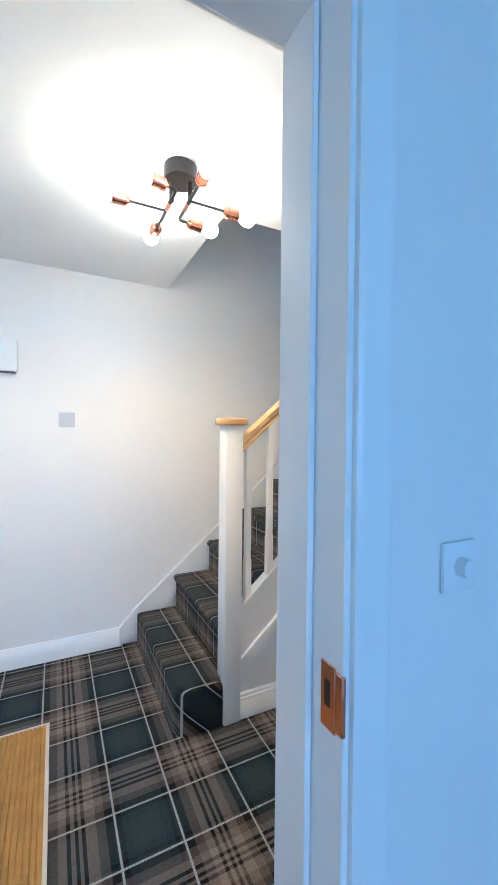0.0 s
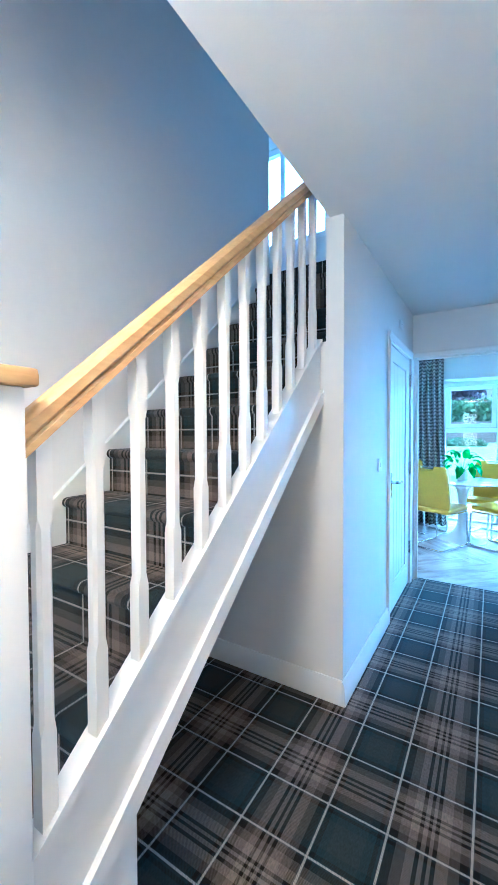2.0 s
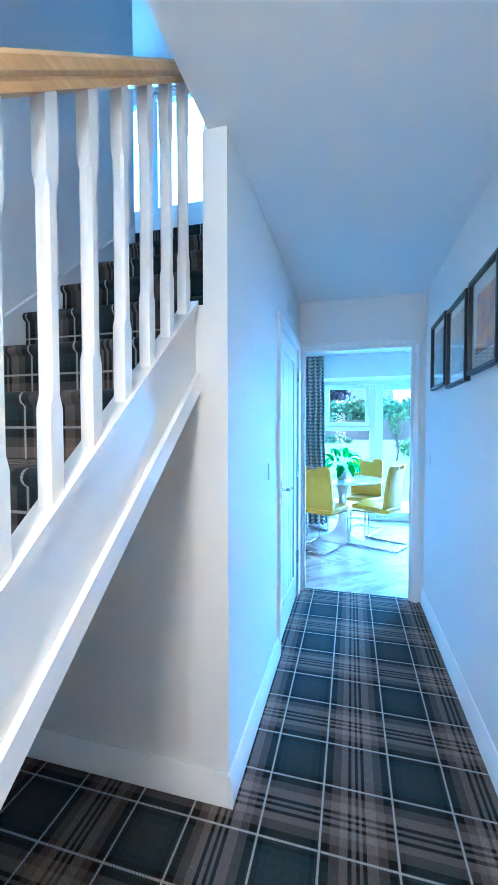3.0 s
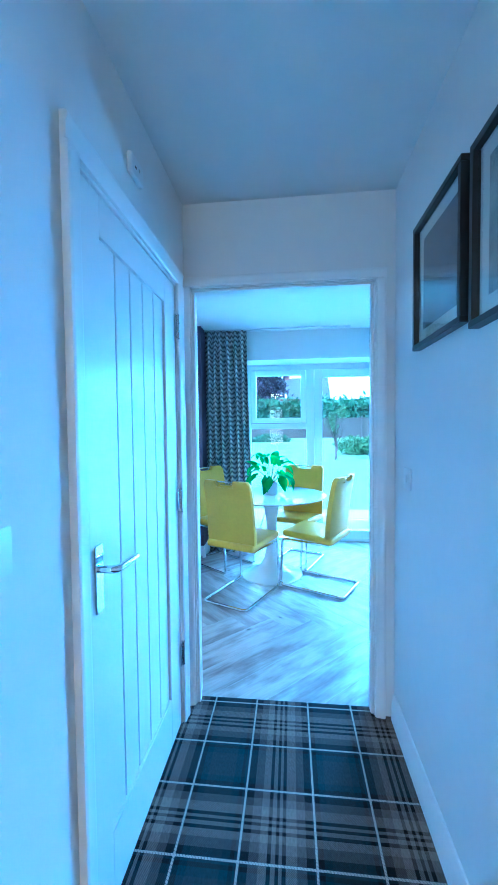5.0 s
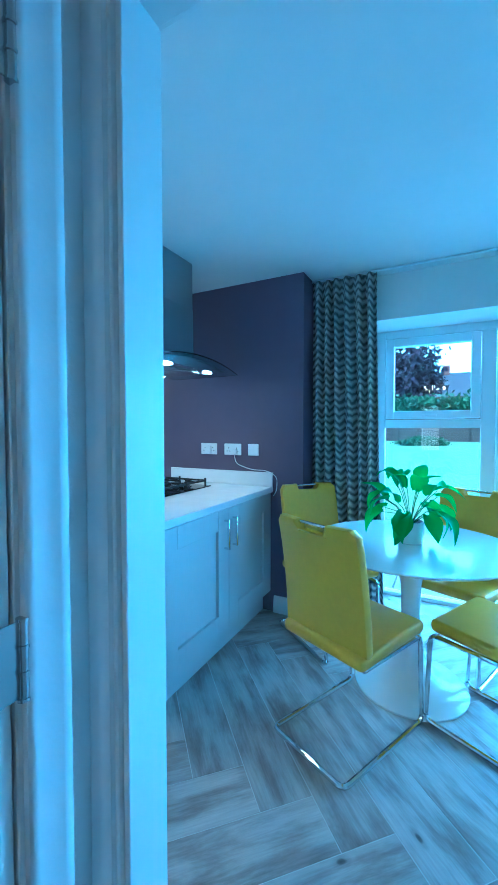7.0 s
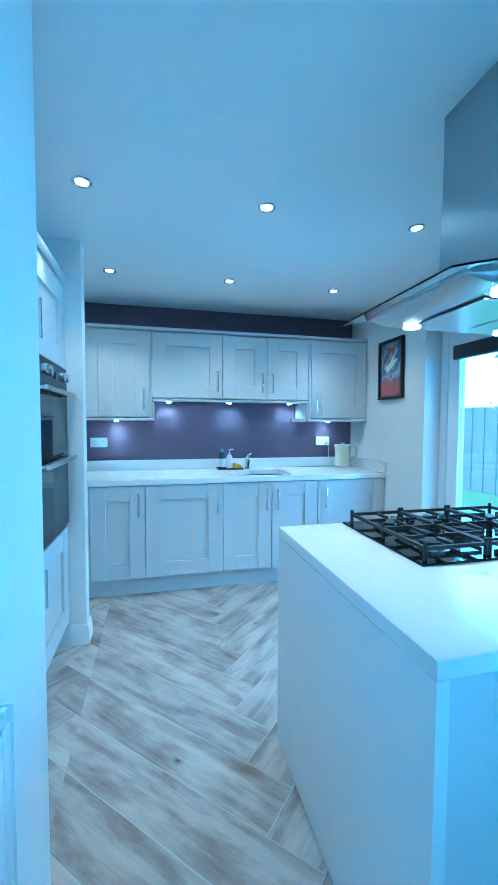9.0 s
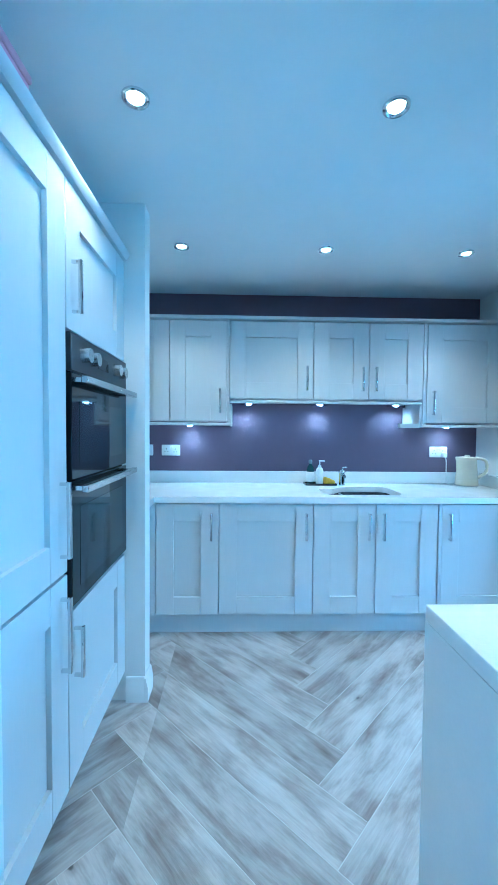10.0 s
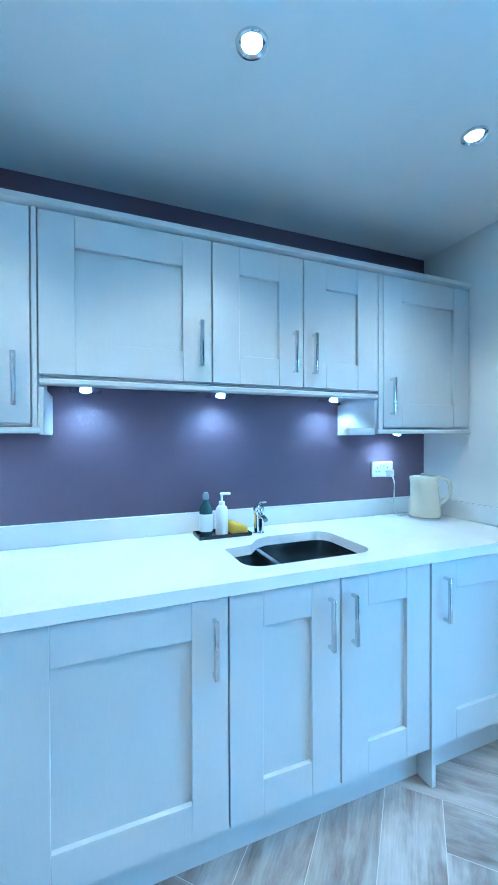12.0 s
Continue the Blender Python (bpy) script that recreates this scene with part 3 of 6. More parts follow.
def architrave(bm, axis, face, s, a, b, h, w=0.065, t=0.02):
    """A moulded door surround on one face of a wall: three boards with a raised inner and outer bead."""
    prof = [(0.006, 0), (0.006, 0.010), (0.010, 0.0135), (0.018, 0.0145), (w - 0.024, 0.0155), (w - 0.017, 0.019), (w - 0.008, t), (w - 0.002, 0.018), (w, 0.014), (w, 0)]
    for edge, sg in ((a, -1), (b, 1)):
        leg = [(edge + sg * d, face + s * n) for d, n in prof]
        prism(bm, leg if axis == "y" else [(n, u) for u, n in leg], "z", 0, h + 0.006)
    head = [(face + s * n, h + d) for d, n in prof]
    prism(bm, head, "x" if axis == "y" else "y", a - w, b + w)


def lining(bm, axis, lo, hi, a, b, h, t=0.03, stop=None):
    """Door lining: two jambs and a head through the wall, with a stop bead."""
    def bar(u0, u1, z0, z1, n0, n1):
        if axis == "x":
            box(bm, n0, n1, u0, u1, z0, z1, 0.002)
        else:
            box(bm, u0, u1, n0, n1, z0, z1, 0.002)
    bar(a - t, a, 0, h, lo, hi)
    bar(b, b + t, 0, h, lo, hi)
    bar(a - t, b + t, h, h + t, lo, hi)
    if stop:
        bar(a, a + 0.012, 0, h - 0.012, *stop)
        bar(b - 0.012, b, 0, h - 0.012, *stop)
        bar(a, b, h - 0.012, h, *stop)


def hinge(parent, p, axis="y"):
    bm = bmesh.new()
    cyl(bm, (p[0], p[1], p[2] - 0.05), (p[0], p[1], p[2] + 0.05), 0.007, seg=10)
    for k in (-0.052, -0.017, 0.017, 0.052):
        cyl(bm, (p[0], p[1], p[2] + k - 0.002), (p[0], p[1], p[2] + k + 0.002), 0.0085, seg=10)
    if axis == "y":
        box(bm, p[0] - 0.004, p[0] - 0.001, p[1] - 0.03, p[1] + 0.03, p[2] - 0.05, p[2] + 0.05)
    else:
        box(bm, p[0] - 0.002, p[0] + 0.001, p[1] - 0.03, p[1] + 0.03, p[2] - 0.05, p[2] + 0.05)
    part("hinge", bm, STEEL, parent, "steel butt hinge")


# kitchen doorway
d = thing("door_frame_kitchen", (-0.95, YE, 0), "white moulded door frame round the kitchen doorway", "door frame", kind="structure")
bm = bmesh.new()
architrave(bm, "y", YE, -1, DX0, DX1, DH, 0.05)
part("architrave", bm, TRIM, d)
bm = bmesh.new()
architrave(bm, "y", YK, 1, DX0, DX1, DH)
part("architrave", bm, TRIM, d)
bm = bmesh.new()
lining(bm, "y", YE, YK, DX0, DX1, DH, 0.03, (YE + 0.01, YE + 0.045))
part("lining", bm, TRIM, d)
# its leaf, swung into the dining room
leaf = thing("door_kitchen", (DX1 + 0.02, YK + 0.02, 0), "white boarded kitchen door standing wide open", "door", kind="structure")
bm = boxes((DX1 + 0.012, DX1 + 0.78, YK + 0.028, YK + 0.063, 0.008, 1.985), bevel=0.002)
part("leaf", bm, TRIM, leaf)
for z in (0.25, 1.0, 1.81):
    hinge(leaf, (DX1 + 0.004, YK - 0.02, z), "x")

# boarded cloakroom door
d = thing("door_frame_cloakroom", (XL, 4.32, 0), "white moulded door frame beside the hall", "door frame", kind="structure")
bm = bmesh.new()
architrave(bm, "x", XL, 1, 3.965, 4.757, 1.985, 0.068)
part("architrave", bm, TRIM, d)
bm = bmesh.new()
lining(bm, "x", -1.51, XL, 3.97, 4.755, 1.98)
part("lining", bm, TRIM, d)
leaf = thing("door_cloakroom", (XL, 4.32, 0), "white cottage-style boarded door, closed, with chrome lever handle", "door", kind="structure")
bm = bmesh.new()
y0, y1, x0, x1 = 3.973, 4.752, -1.455, -1.424
box(bm, x0, x1, y0, y0 + 0.105, 0.01, 1.975, 0.002)
box(bm, x0, x1, y1 - 0.135, y1, 0.01, 1.975, 0.002)
box(bm, x0, x1, y0 + 0.105, y1 - 0.135, 1.865, 1.975, 0.002)
box(bm, x0, x1, y0 + 0.105, y1 - 0.135, 0.01, 0.21, 0.002)
part("frame", bm, TRIM, leaf)
n = 5
for i in range(n):
    w = (y1 - y0 - 0.24) / n
    a = y0 + 0.105 + i * w
    part("board", boxes((x0 + 0.004, x1 - 0.010, a + 0.003, a + w - 0.003, 0.205, 1.87), bevel=0.0025), TRIM, leaf)
part("panel_back", boxes((x0 + 0.002, x0 + 0.010, y0 + 0.1, y1 - 0.1, 0.2, 1.87)), TRIM, leaf)
for z in (0.33, 1.03, 1.80):
    hinge(leaf, (XL + 0.006, 4.762, z))
bm = bmesh.new()
box(bm, -1.424, -1.418, 4.005, 4.045, 0.87, 1.05, 0.002)
part("handle_plate", bm, CHROME, leaf, "chrome lever plate")
bm = bmesh.new()
tube(bm, arc([(-1.42, 4.025, 0.985), (-1.372, 4.025, 0.985), (-1.372, 4.155, 0.978)], 0.02), 0.010, 10)
part("handle", bm, CHROME, leaf, "chrome lever handle")

# lounge doorway
d = thing("door_frame_lounge", (-0.39, 0.62, 0), "white moulded door frame of the front lounge", "door frame", kind="structure")
bm = bmesh.new()
architrave(bm, "x", XR, -1, 0.24, 1.04, 2.085)
part("architrave", bm, TRIM, d)
bm = bmesh.new()
architrave(bm, "x", LF, 1, 0.24, 1.045, 2.085, 0.07)
part("architrave", bm, TRIM, d)
bm = bmesh.new()
lining(bm, "x", XR, LF, 0.24, 1.04, 2.085, 0.02, (-0.44, -0.345))
part("lining", bm, TRIM, d)
bm = bmesh.new()
box(bm, -0.318, -0.284, 1.036, 1.0395, 0.93, 1.03, 0.001)
box(bm, -0.284, -0.2675, 1.0365, 1.0445, 0.935, 1.025, 0.002)
part("strike_plate", bm, COPPER, d, "worn brass strike plate")
part("keeper_slot", boxes((-0.308, -0.296, 1.0352, 1.0362, 0.965, 1.005)), BLACK, d)

# front door
d = thing("door_front", (-1.47, YF, 0), "white front door with a narrow frosted glass pane", "door", kind="structure")
part("leaf", boxes((-1.93, -1.62, YF - 0.06, YF - 0.015, 0.01, 2.04), (-1.32, -1.01, YF - 0.06, YF - 0.015, 0.01, 2.04), (-1.62, -1.32, YF - 0.06, YF - 0.015, 0.01, 0.55), (-1.62, -1.32, YF - 0.06, YF - 0.015, 1.9, 2.04), bevel=0.003), UPVC, d)
part("pane", boxes((-1.62, -1.32, YF - 0.045, YF - 0.03, 0.55, 1.9)), glass("frosted_glass", rough=0.35), d)
d.children[1].visible_shadow = False

# ---- stairs ----
GO, RI, Y1 = 0.2445, 0.2113, 1.162
NX0, NX1 = -1.605, -1.515
st = thing("staircase", (-2.0, 1.4, 0), "straight staircase with tartan carpet, white balustrade and oak rail", "staircase", kind="structure")
for n in range(1, 13):
    bm = bmesh.new()
    y0 = Y1 + GO * (n - 1)
    z1 = RI * n
    zb = z1 - RI if n == 1 else z1 - RI - 0.004
    xr = -1.57 if n > 1 else -1.50
    prof = [(y0 + 0.018, zb), (y0 + 0.018, z1 - 0.045)]
    prof += [(y0 + 0.022 - 0.022 * math.sin(a), z1 - 0.022 + 0.022 * -math.cos(a)) for a in (0.4, 0.9, 1.4)]
    prof += [(y0 + 0.022 - 0.022 * math.cos(a), z1 - 0.022 + 0.022 * math.sin(a)) for a in (0.0, 0.5, 1.0, 1.5)]
    prof += [(y0 + GO + 0.02, z1), (y0 + GO + 0.02, z1 - 0.03), (y0 + 0.06, z1 - 0.04), (y0 + 0.05, zb)]
    if n == 1:
        # bullnose step: wraps round in front of the newel
        r = 0.075
        out = [(XS + 0.028, y0 + GO + 0.02), (XS + 0.028, y0)]
        out += [(-1.525 - r + r * math.sin(a), y0 + r - r * math.cos(a)) for a in [k * math.pi / 12 for k in range(7)]]
        out += [(-1.525, 1.386), (NX0 - 0.002, 1.386), (NX0 - 0.002, y0 + GO + 0.02)]
        vs = prism(bm, out, "z", 0, z1)
        top = [e for e in bm.edges if all(v.co.z > z1 - 1e-4 for v in e.verts)]
        bmesh.ops.bevel(bm, geom=top, offset=0.025, segments=4, affect="EDGES", profile=0.5)
    else:
        prism(bm, prof, "x", XS + 0.028, xr)
    part("step", bm, CARPET, st)
# wall string
k = RI / GO
bm = bmesh.new()
ys, ye = 1.05, 4.1
def nose(y):
    return RI + (y - Y1) * k
prism(bm, [(ys, 0), (4.1, nose(4.1) - 0.45), (4.1, nose(4.1) + 0.03), (1.15, nose(1.15) + 0.03), (ys, 0.12)], "x", XS, XS + 0.027)
part("wall_string", bm, TRIM, st)
# outer string with its bead
bm = bmesh.new()
def top(y):
    return 0.533 + k * (y - 1.482)
prism(bm, [(1.478, top(1.478) - 0.305), (YN, top(YN) - 0.305), (YN, top(YN)), (1.478, top(1.478))], "x", -1.572, -1.54)
prism(bm, [(1.478, top(1.478) - 0.305), (YN, top(YN) - 0.305), (YN, top(YN) - 0.235), (1.478, top(1.478) - 0.235)], "x", -1.5401, -1.522)
prism(bm, [(1.478, top(1.478) - 0.01), (YN, top(YN) - 0.01), (YN, top(YN) + 0.018), (1.478, top(1.478) + 0.018)], "x", -1.585, -1.528)
part("outer_string", bm, TRIM, st)
bm = bmesh.new()
prism(bm, [(1.478, 0), (1.74, 0), (1.74, top(1.74) - 0.306), (1.478, top(1.478) - 0.306)], "x", -1.572, -1.54)
part("apron", bm, TRIM, st)
bm = bmesh.new()
prism(bm, [(-1.54, 0.002), (-1.522, 0.002), (-1.522, 0.08), (-1.526, 0.085), (-1.526, 0.1), (-1.531, 0.105), (-1.531, 0.118), (-1.54, 0.124)], "y", 1.478, 1.755)
part("apron_skirting", bm, TRIM, st)
# underside of the flight
bm = bmesh.new()
prism(bm, [(1.74, top(1.74) - 0.304), (2.94, top(2.94) - 0.304), (2.94, top(2.94) - 0.296), (1.74, top(1.74) - 0.296)], "x", XS, -1.573)
part("soffit", bm, WALL, st)
# newel
bm = bmesh.new()
box(bm, NX0, NX1, 1.388, 1.478, 0, 1.435, 0.006, seg=2)
part("newel", bm, TRIM, st)
bm = bmesh.new()
c = (NX0 + NX1) / 2
box(bm, c - 0.062, c + 0.062, 1.371, 1.495, 1.435, 1.462, 0.006, seg=2)
for v in bm.verts:
    if v.co.z > 1.46:
        v.co.z += 0.006
part("newel_cap", bm, OAK, st, "pale oak newel cap")
# rail
def rail(y):
    return 1.302 + k * (y - 1.478)
bm = bmesh.new()
hx = -1.556
sec = [(-0.028, 0), (0.028, 0), (0.028, 0.018), (0.022, 0.026), (0.030, 0.036), (0.030, 0.062), (0.018, 0.074), (-0.018, 0.074), (-0.030, 0.062), (-0.030, 0.036), (-0.022, 0.026), (-0.028, 0.018)]
a = [bm.verts.new((hx + p, 1.478, rail(1.478) + q * 0.98)) for p, q in sec]
b = [bm.verts.new((hx + p, YN, rail(YN) + q * 0.98)) for p, q in sec]
for i in range(len(sec)):
    bm.faces.new((a[i], a[(i + 1) % 12], b[(i + 1) % 12], b[i]))
bm.faces.new(a), bm.faces.new(b)
part("handrail", bm, OAK, st, "varnished oak handrail")
for i in range(12):
    y = 1.524 + 0.1235 * i
    z0, z1 = top(y) - 0.01, rail(y) + 0.01
    h = 0.016
    bm = bmesh.new()
    # square ends, chamfered middle
    cuts = [(z0, h, h), (z0 + 0.20, h, h), (z0 + 0.225, h, h * 0.55), (z1 - 0.185, h, h * 0.55), (z1 - 0.16, h, h), (z1, h, h)]
    rings = []
    for z, w, f in cuts:
        pts = [(-f, -w), (f, -w), (w, -f), (w, f), (f, w), (-f, w), (-w, f), (-w, -f)]
        rings.append([bm.verts.new((hx + p, y + q, z)) for p, q in pts])
    for r0, r1 in zip(rings, rings[1:]):
        for j in range(8):
            bm.faces.new((r0[j], r0[(j + 1) % 8], r1[(j + 1) % 8], r1[j]))
    bm.faces.new(rings[0][::-1]), bm.faces.new(rings[-1])
    bmesh.ops.remove_doubles(bm, verts=bm.verts, dist=1e-5)
    part("baluster", bm, TRIM, st)

# landing window
w = thing("window_landing", (-2.95, 5.33, 3.55), "white framed landing window", "window", kind="structure")
part("window_frame", boxes((-3.55, -3.48, 5.31, 5.38, 3.55, 4.75), (-2.42, -2.35, 5.31, 5.38, 3.55, 4.75), (-3.48, -2.42, 5.31, 5.38, 3.55, 3.62), (-3.48, -2.42, 5.31, 5.38, 4.68, 4.75), (-2.98, -2.92, 5.31, 5.38, 3.62, 4.68)), UPVC, w)
part("pane", boxes((-3.48, -2.98, 5.34, 5.35, 3.62, 4.68)), GLASS, w).visible_shadow = False
part("pane", boxes((-2.92, -2.42, 5.34, 5.35, 3.62, 4.68)), GLASS, w).visible_shadow = False
w = thing("window_lounge", (3.25, 0.6, 0.8), "white framed lounge window", "window", kind="structure")
part("window_frame", boxes((3.21, 3.28, -0.3, -0.23, 0.8, 2.2), (3.21, 3.28, 1.43, 1.5, 0.8, 2.2), (3.21, 3.28, -0.23, 1.43, 0.8, 0.87), (3.21, 3.28, -0.23, 1.43, 2.13, 2.2)), UPVC, w)
part("pane", boxes((3.24, 3.25, -0.23, 1.43, 0.87, 2.13)), GLASS, w).visible_shadow = False

# ---- hall things ----
# greyer than the other plates, so that it stands out from the wall
GREYPLATE = material("greyed_plate_plastic", (0.50, 0.50, 0.55), 0.4, scale=50, vary=0.02, bump=0.0)
RX, RY = -1.284, 1.088
p = thing("ceiling_light", (RX, RY, CH), "bronze six-arm ceiling light with copper holders and lit bulbs", "ceiling light")
bm = bmesh.new()
cyl(bm, (RX, RY, CH - 0.055), (RX, RY, CH), 0.062, seg=28)
part("rose", bm, BRONZE, p)


def arm(p0, p1, bulb_r=0.034):
    """A thin arm from p0 to p1 with a copper holder and a globe bulb at its end."""
    p0, p1 = Vector(p0), Vector(p1)
    dr = (p1 - p0).normalized()
    bm = bmesh.new()
    tube(bm, [p0, p1], 0.005, 8)
    a = part("arm", bm, BRONZE, p)
    bm = bmesh.new()
    cyl(bm, p1, p1 + dr * 0.012, 0.012, 0.021, 20)
    cyl(bm, p1 + dr * 0.012, p1 + dr * 0.066, 0.021, 0.023, 20)
    for q in (0.020, 0.056):
        cyl(bm, p1 + dr * q, p1 + dr * (q + 0.004), 0.0236, seg=20)
    part("lamp_holder", bm, COPPER, a, "ribbed copper lamp holder")
    bm = bmesh.new()
    q = dr.to_track_quat("Z", "Y").to_matrix().to_4x4()
    lathe(bm, [(0.010, 0), (0.014, 0.012), (bulb_r * 0.8, 0.032), (bulb_r, 0.052), (bulb_r * 0.9, 0.070), (bulb_r * 0.55, 0.083), (0.004, 0.088)], 16, m=Matrix.Translation(p1 + dr * 0.055) @ q)
    b = part("bulb", bm, BULB, a, "lit clear bulb")
    b.visible_shadow = False
    return p1 + dr * 0.11


ZL = 2.28
YA, YC = 1.058, 1.122      # the two parallel bars
for x, y in ((-1.30, YA), (-1.272, YC)):
    bm = bmesh.new()
    cyl(bm, (x, y, ZL - 0.008), (x, y, CH - 0.05), 0.009, seg=12)
    part("stem", bm, BRONZE, p)
for pts in ([(-1.232, 1.03, ZL), (-1.232, YA, ZL), (-1.46, YA, ZL)], [(-1.425, 1.15, ZL), (-1.425, YC, ZL), (-1.19, YC, ZL)]):
    bm = bmesh.new()
    tube(bm, arc(pts, 0.022), 0.0065, 10)
    part("crossbar", bm, BRONZE, p)
for x0, x1, y in ((-1.372, -1.318, YA), (-1.345, -1.292, YC)):
    bm = bmesh.new()
    cyl(bm, (x0, y, ZL), (x1, y, ZL), 0.0085, seg=14)
    part("sleeve", bm, COPPER, p, "copper sleeve on the bar")
bulbs = [arm((-1.232, 1.035, ZL), (-1.230, 1.025, ZL)), arm((-1.385, YA, ZL), (-1.385, 0.915, ZL)), arm((-1.44, YA, ZL), (-1.508, YA - 0.003, ZL)),
         arm((-1.425, 1.145, ZL), (-1.426, 1.158, ZL)), arm((-1.278, YC, ZL), (-1.279, 1.262, ZL)), arm((-1.21, YC, ZL), (-1.162, YC, ZL))]
for i, b in enumerate(bulbs):
    lamp("bulb_light", "POINT", 1.0, WARM, Matrix.Translation(b + Vector((0, 0, -0.045))), 0.03)

# two spots added under the bulbs: more light downwards, less on the ceiling
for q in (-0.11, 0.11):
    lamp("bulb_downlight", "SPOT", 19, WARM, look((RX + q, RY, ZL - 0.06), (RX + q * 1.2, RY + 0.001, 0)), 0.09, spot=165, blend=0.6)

bm = bmesh.new()
lathe(bm, [(0.052, 0), (0.055, 0.008), (0.055, 0.028), (0.06, 0.032), (0.06, 0.05)], 28, at=(-0.975, 1.90, CH - 0.05))
s = thing("smoke_alarm", (-0.975, 1.90, CH), "round white plastic smoke alarm on the ceiling", "smoke alarm")
part("body", bm, PLASTIC, s)
bm = bmesh.new()
for i in range(3):
    cyl(bm, (-0.985 + 0.012 * i, 1.885, CH - 0.0515), (-0.985 + 0.012 * i, 1.885, CH - 0.0498), 0.003, seg=8)
part("sensor_hole", bm, GREYPL, s)


def plate(name, m, w, h, label, cat, kind="switch", mat=None):
    """A wall plate lying in the local xy plane, facing local z: rounded plate with rockers or sockets."""
    t = new(name)
    t.matrix_world = m
    ORIGIN[t.name] = Vector((0, 0, 0))
    tagged(t, label, cat)
    bm = bmesh.new()
    box(bm, -w / 2, w / 2, -h / 2, h / 2, 0, 0.009, 0.004, seg=2)
    part("plate", bm, mat or PLASTIC, t, local=True)
    if kind == "socket":
        for c in (-w * 0.24, w * 0.24):
            bm = bmesh.new()
            box(bm, c - 0.004, c + 0.004, 0.006, 0.013, 0.0085, 0.0095)
            box(bm, c - 0.015, c - 0.007, -0.016, -0.011, 0.0085, 0.0095)
            box(bm, c + 0.007, c + 0.015, -0.016, -0.011, 0.0085, 0.0095)
            part("pin_slots", bm, GREYPL, t, local=True)
            bm = bmesh.new()
            box(bm, c * 0.25 - 0.006, c * 0.25 + 0.006, 0.012, 0.032, 0.008, 0.013, 0.001)
            part("rocker", bm, PLASTIC, t, local=True)
    elif kind == "switch":
        bm = bmesh.new()
        box(bm, -0.008, 0.008, -0.015, 0.015, 0.008, 0.0125, 0.002)
        part("rocker", bm, PLASTIC, t, local=True)
    elif kind == "dimmer":
        bm = bmesh.new()
        cyl(bm, (0, 0, 0.008), (0, 0, 0.026), 0.017, 0.015, 20)
        part("knob", bm, PLASTIC, t, local=True)
    return t


def facing(at, n):
    """A pose whose z looks along the wall's normal n, y up."""
    n = Vector(n)
    x = Vector((0, 0, 1)).cross(n)
    r = Matrix((x, (0, 0, 1), n)).transposed().to_4x4()
    return Matrix.Translation(at) @ r


plate("light_switch", facing((XR, 4.68, 1.14), (-1, 0, 0)), 0.086, 0.086, "white plastic light switch on the hall wall", "light switch")
plate("light_switch", facing((XL, 3.66, 1.14), (1, 0, 0)), 0.086, 0.086, "white plastic light switch beside the boarded door", "light switch")
plate("dimmer_switch", facing((LF, 1.286, 1.155), (1, 0, 0)), 0.086, 0.086, "white plastic dimmer switch beside the lounge door", "light switch", "dimmer")
plate("blanking_plate", facing((XS, 0.73, 1.477), (1, 0, 0)), 0.09, 0.09, "plain white plastic wall plate beside the stairs", "wall plate", "none", GREYPLATE)


def small_box(name, x0, x1, y0, y1, z0, z1, label, cat):
    t = thing(name, ((x0 + x1) / 2, (y0 + y1) / 2, z0), label, cat)
    part("case", boxes((x0, x1, y0, y1, z0, z1), bevel=0.005), PLASTIC, t)
    return t


t = small_box("doorbell_chime", XS, XS + 0.04, 0.33, 0.468, 1.745, 1.93, "white plastic door chime box on the wall", "door chime")
part("lower_lip", boxes((XS, XS + 0.042, 0.34, 0.458, 1.738, 1.7445)), GREYPL, t)
t = small_box("door_sensor", XL, XL + 0.018, 4.255, 4.355, 2.15, 2.215, "small white plastic sensor above the boarded door", "sensor")
part("slot", boxes((XL + 0.0181, XL + 0.019, 4.28, 4.292, 2.175, 2.181)), GREYPL, t)
part("led", boxes((XL + 0.0181, XL + 0.019, 4.31, 4.32, 2.18, 2.19)), CHROME, t)


def picture_art(name, stops, scale, angle=0.3):
    m = bpy.data.materials.new(name)
    m.use_nodes = True
    nt = m.node_tree
    b = nt.nodes["Principled BSDF"]
    mp = nt.nodes.new("ShaderNodeMapping")
    mp.inputs["Rotation"].default_value = (angle, 0.2, angle)
    nt.links.new(nt.nodes.new("ShaderNodeTexCoord").outputs["Object"], mp.inputs[0])
    n = nt.nodes.new("ShaderNodeTexNoise")
    n.inputs["Scale"].default_value, n.inputs["Detail"].default_value, n.inputs["Distortion"].default_value = scale, 4, 1.2
    nt.links.new(mp.outputs[0], n.inputs["Vector"])
    nt.links.new(ramp(nt, stops, n.outputs[0], "LINEAR"), b.inputs["Base Color"])
    b.inputs["Roughness"].default_value = 0.6
    return m


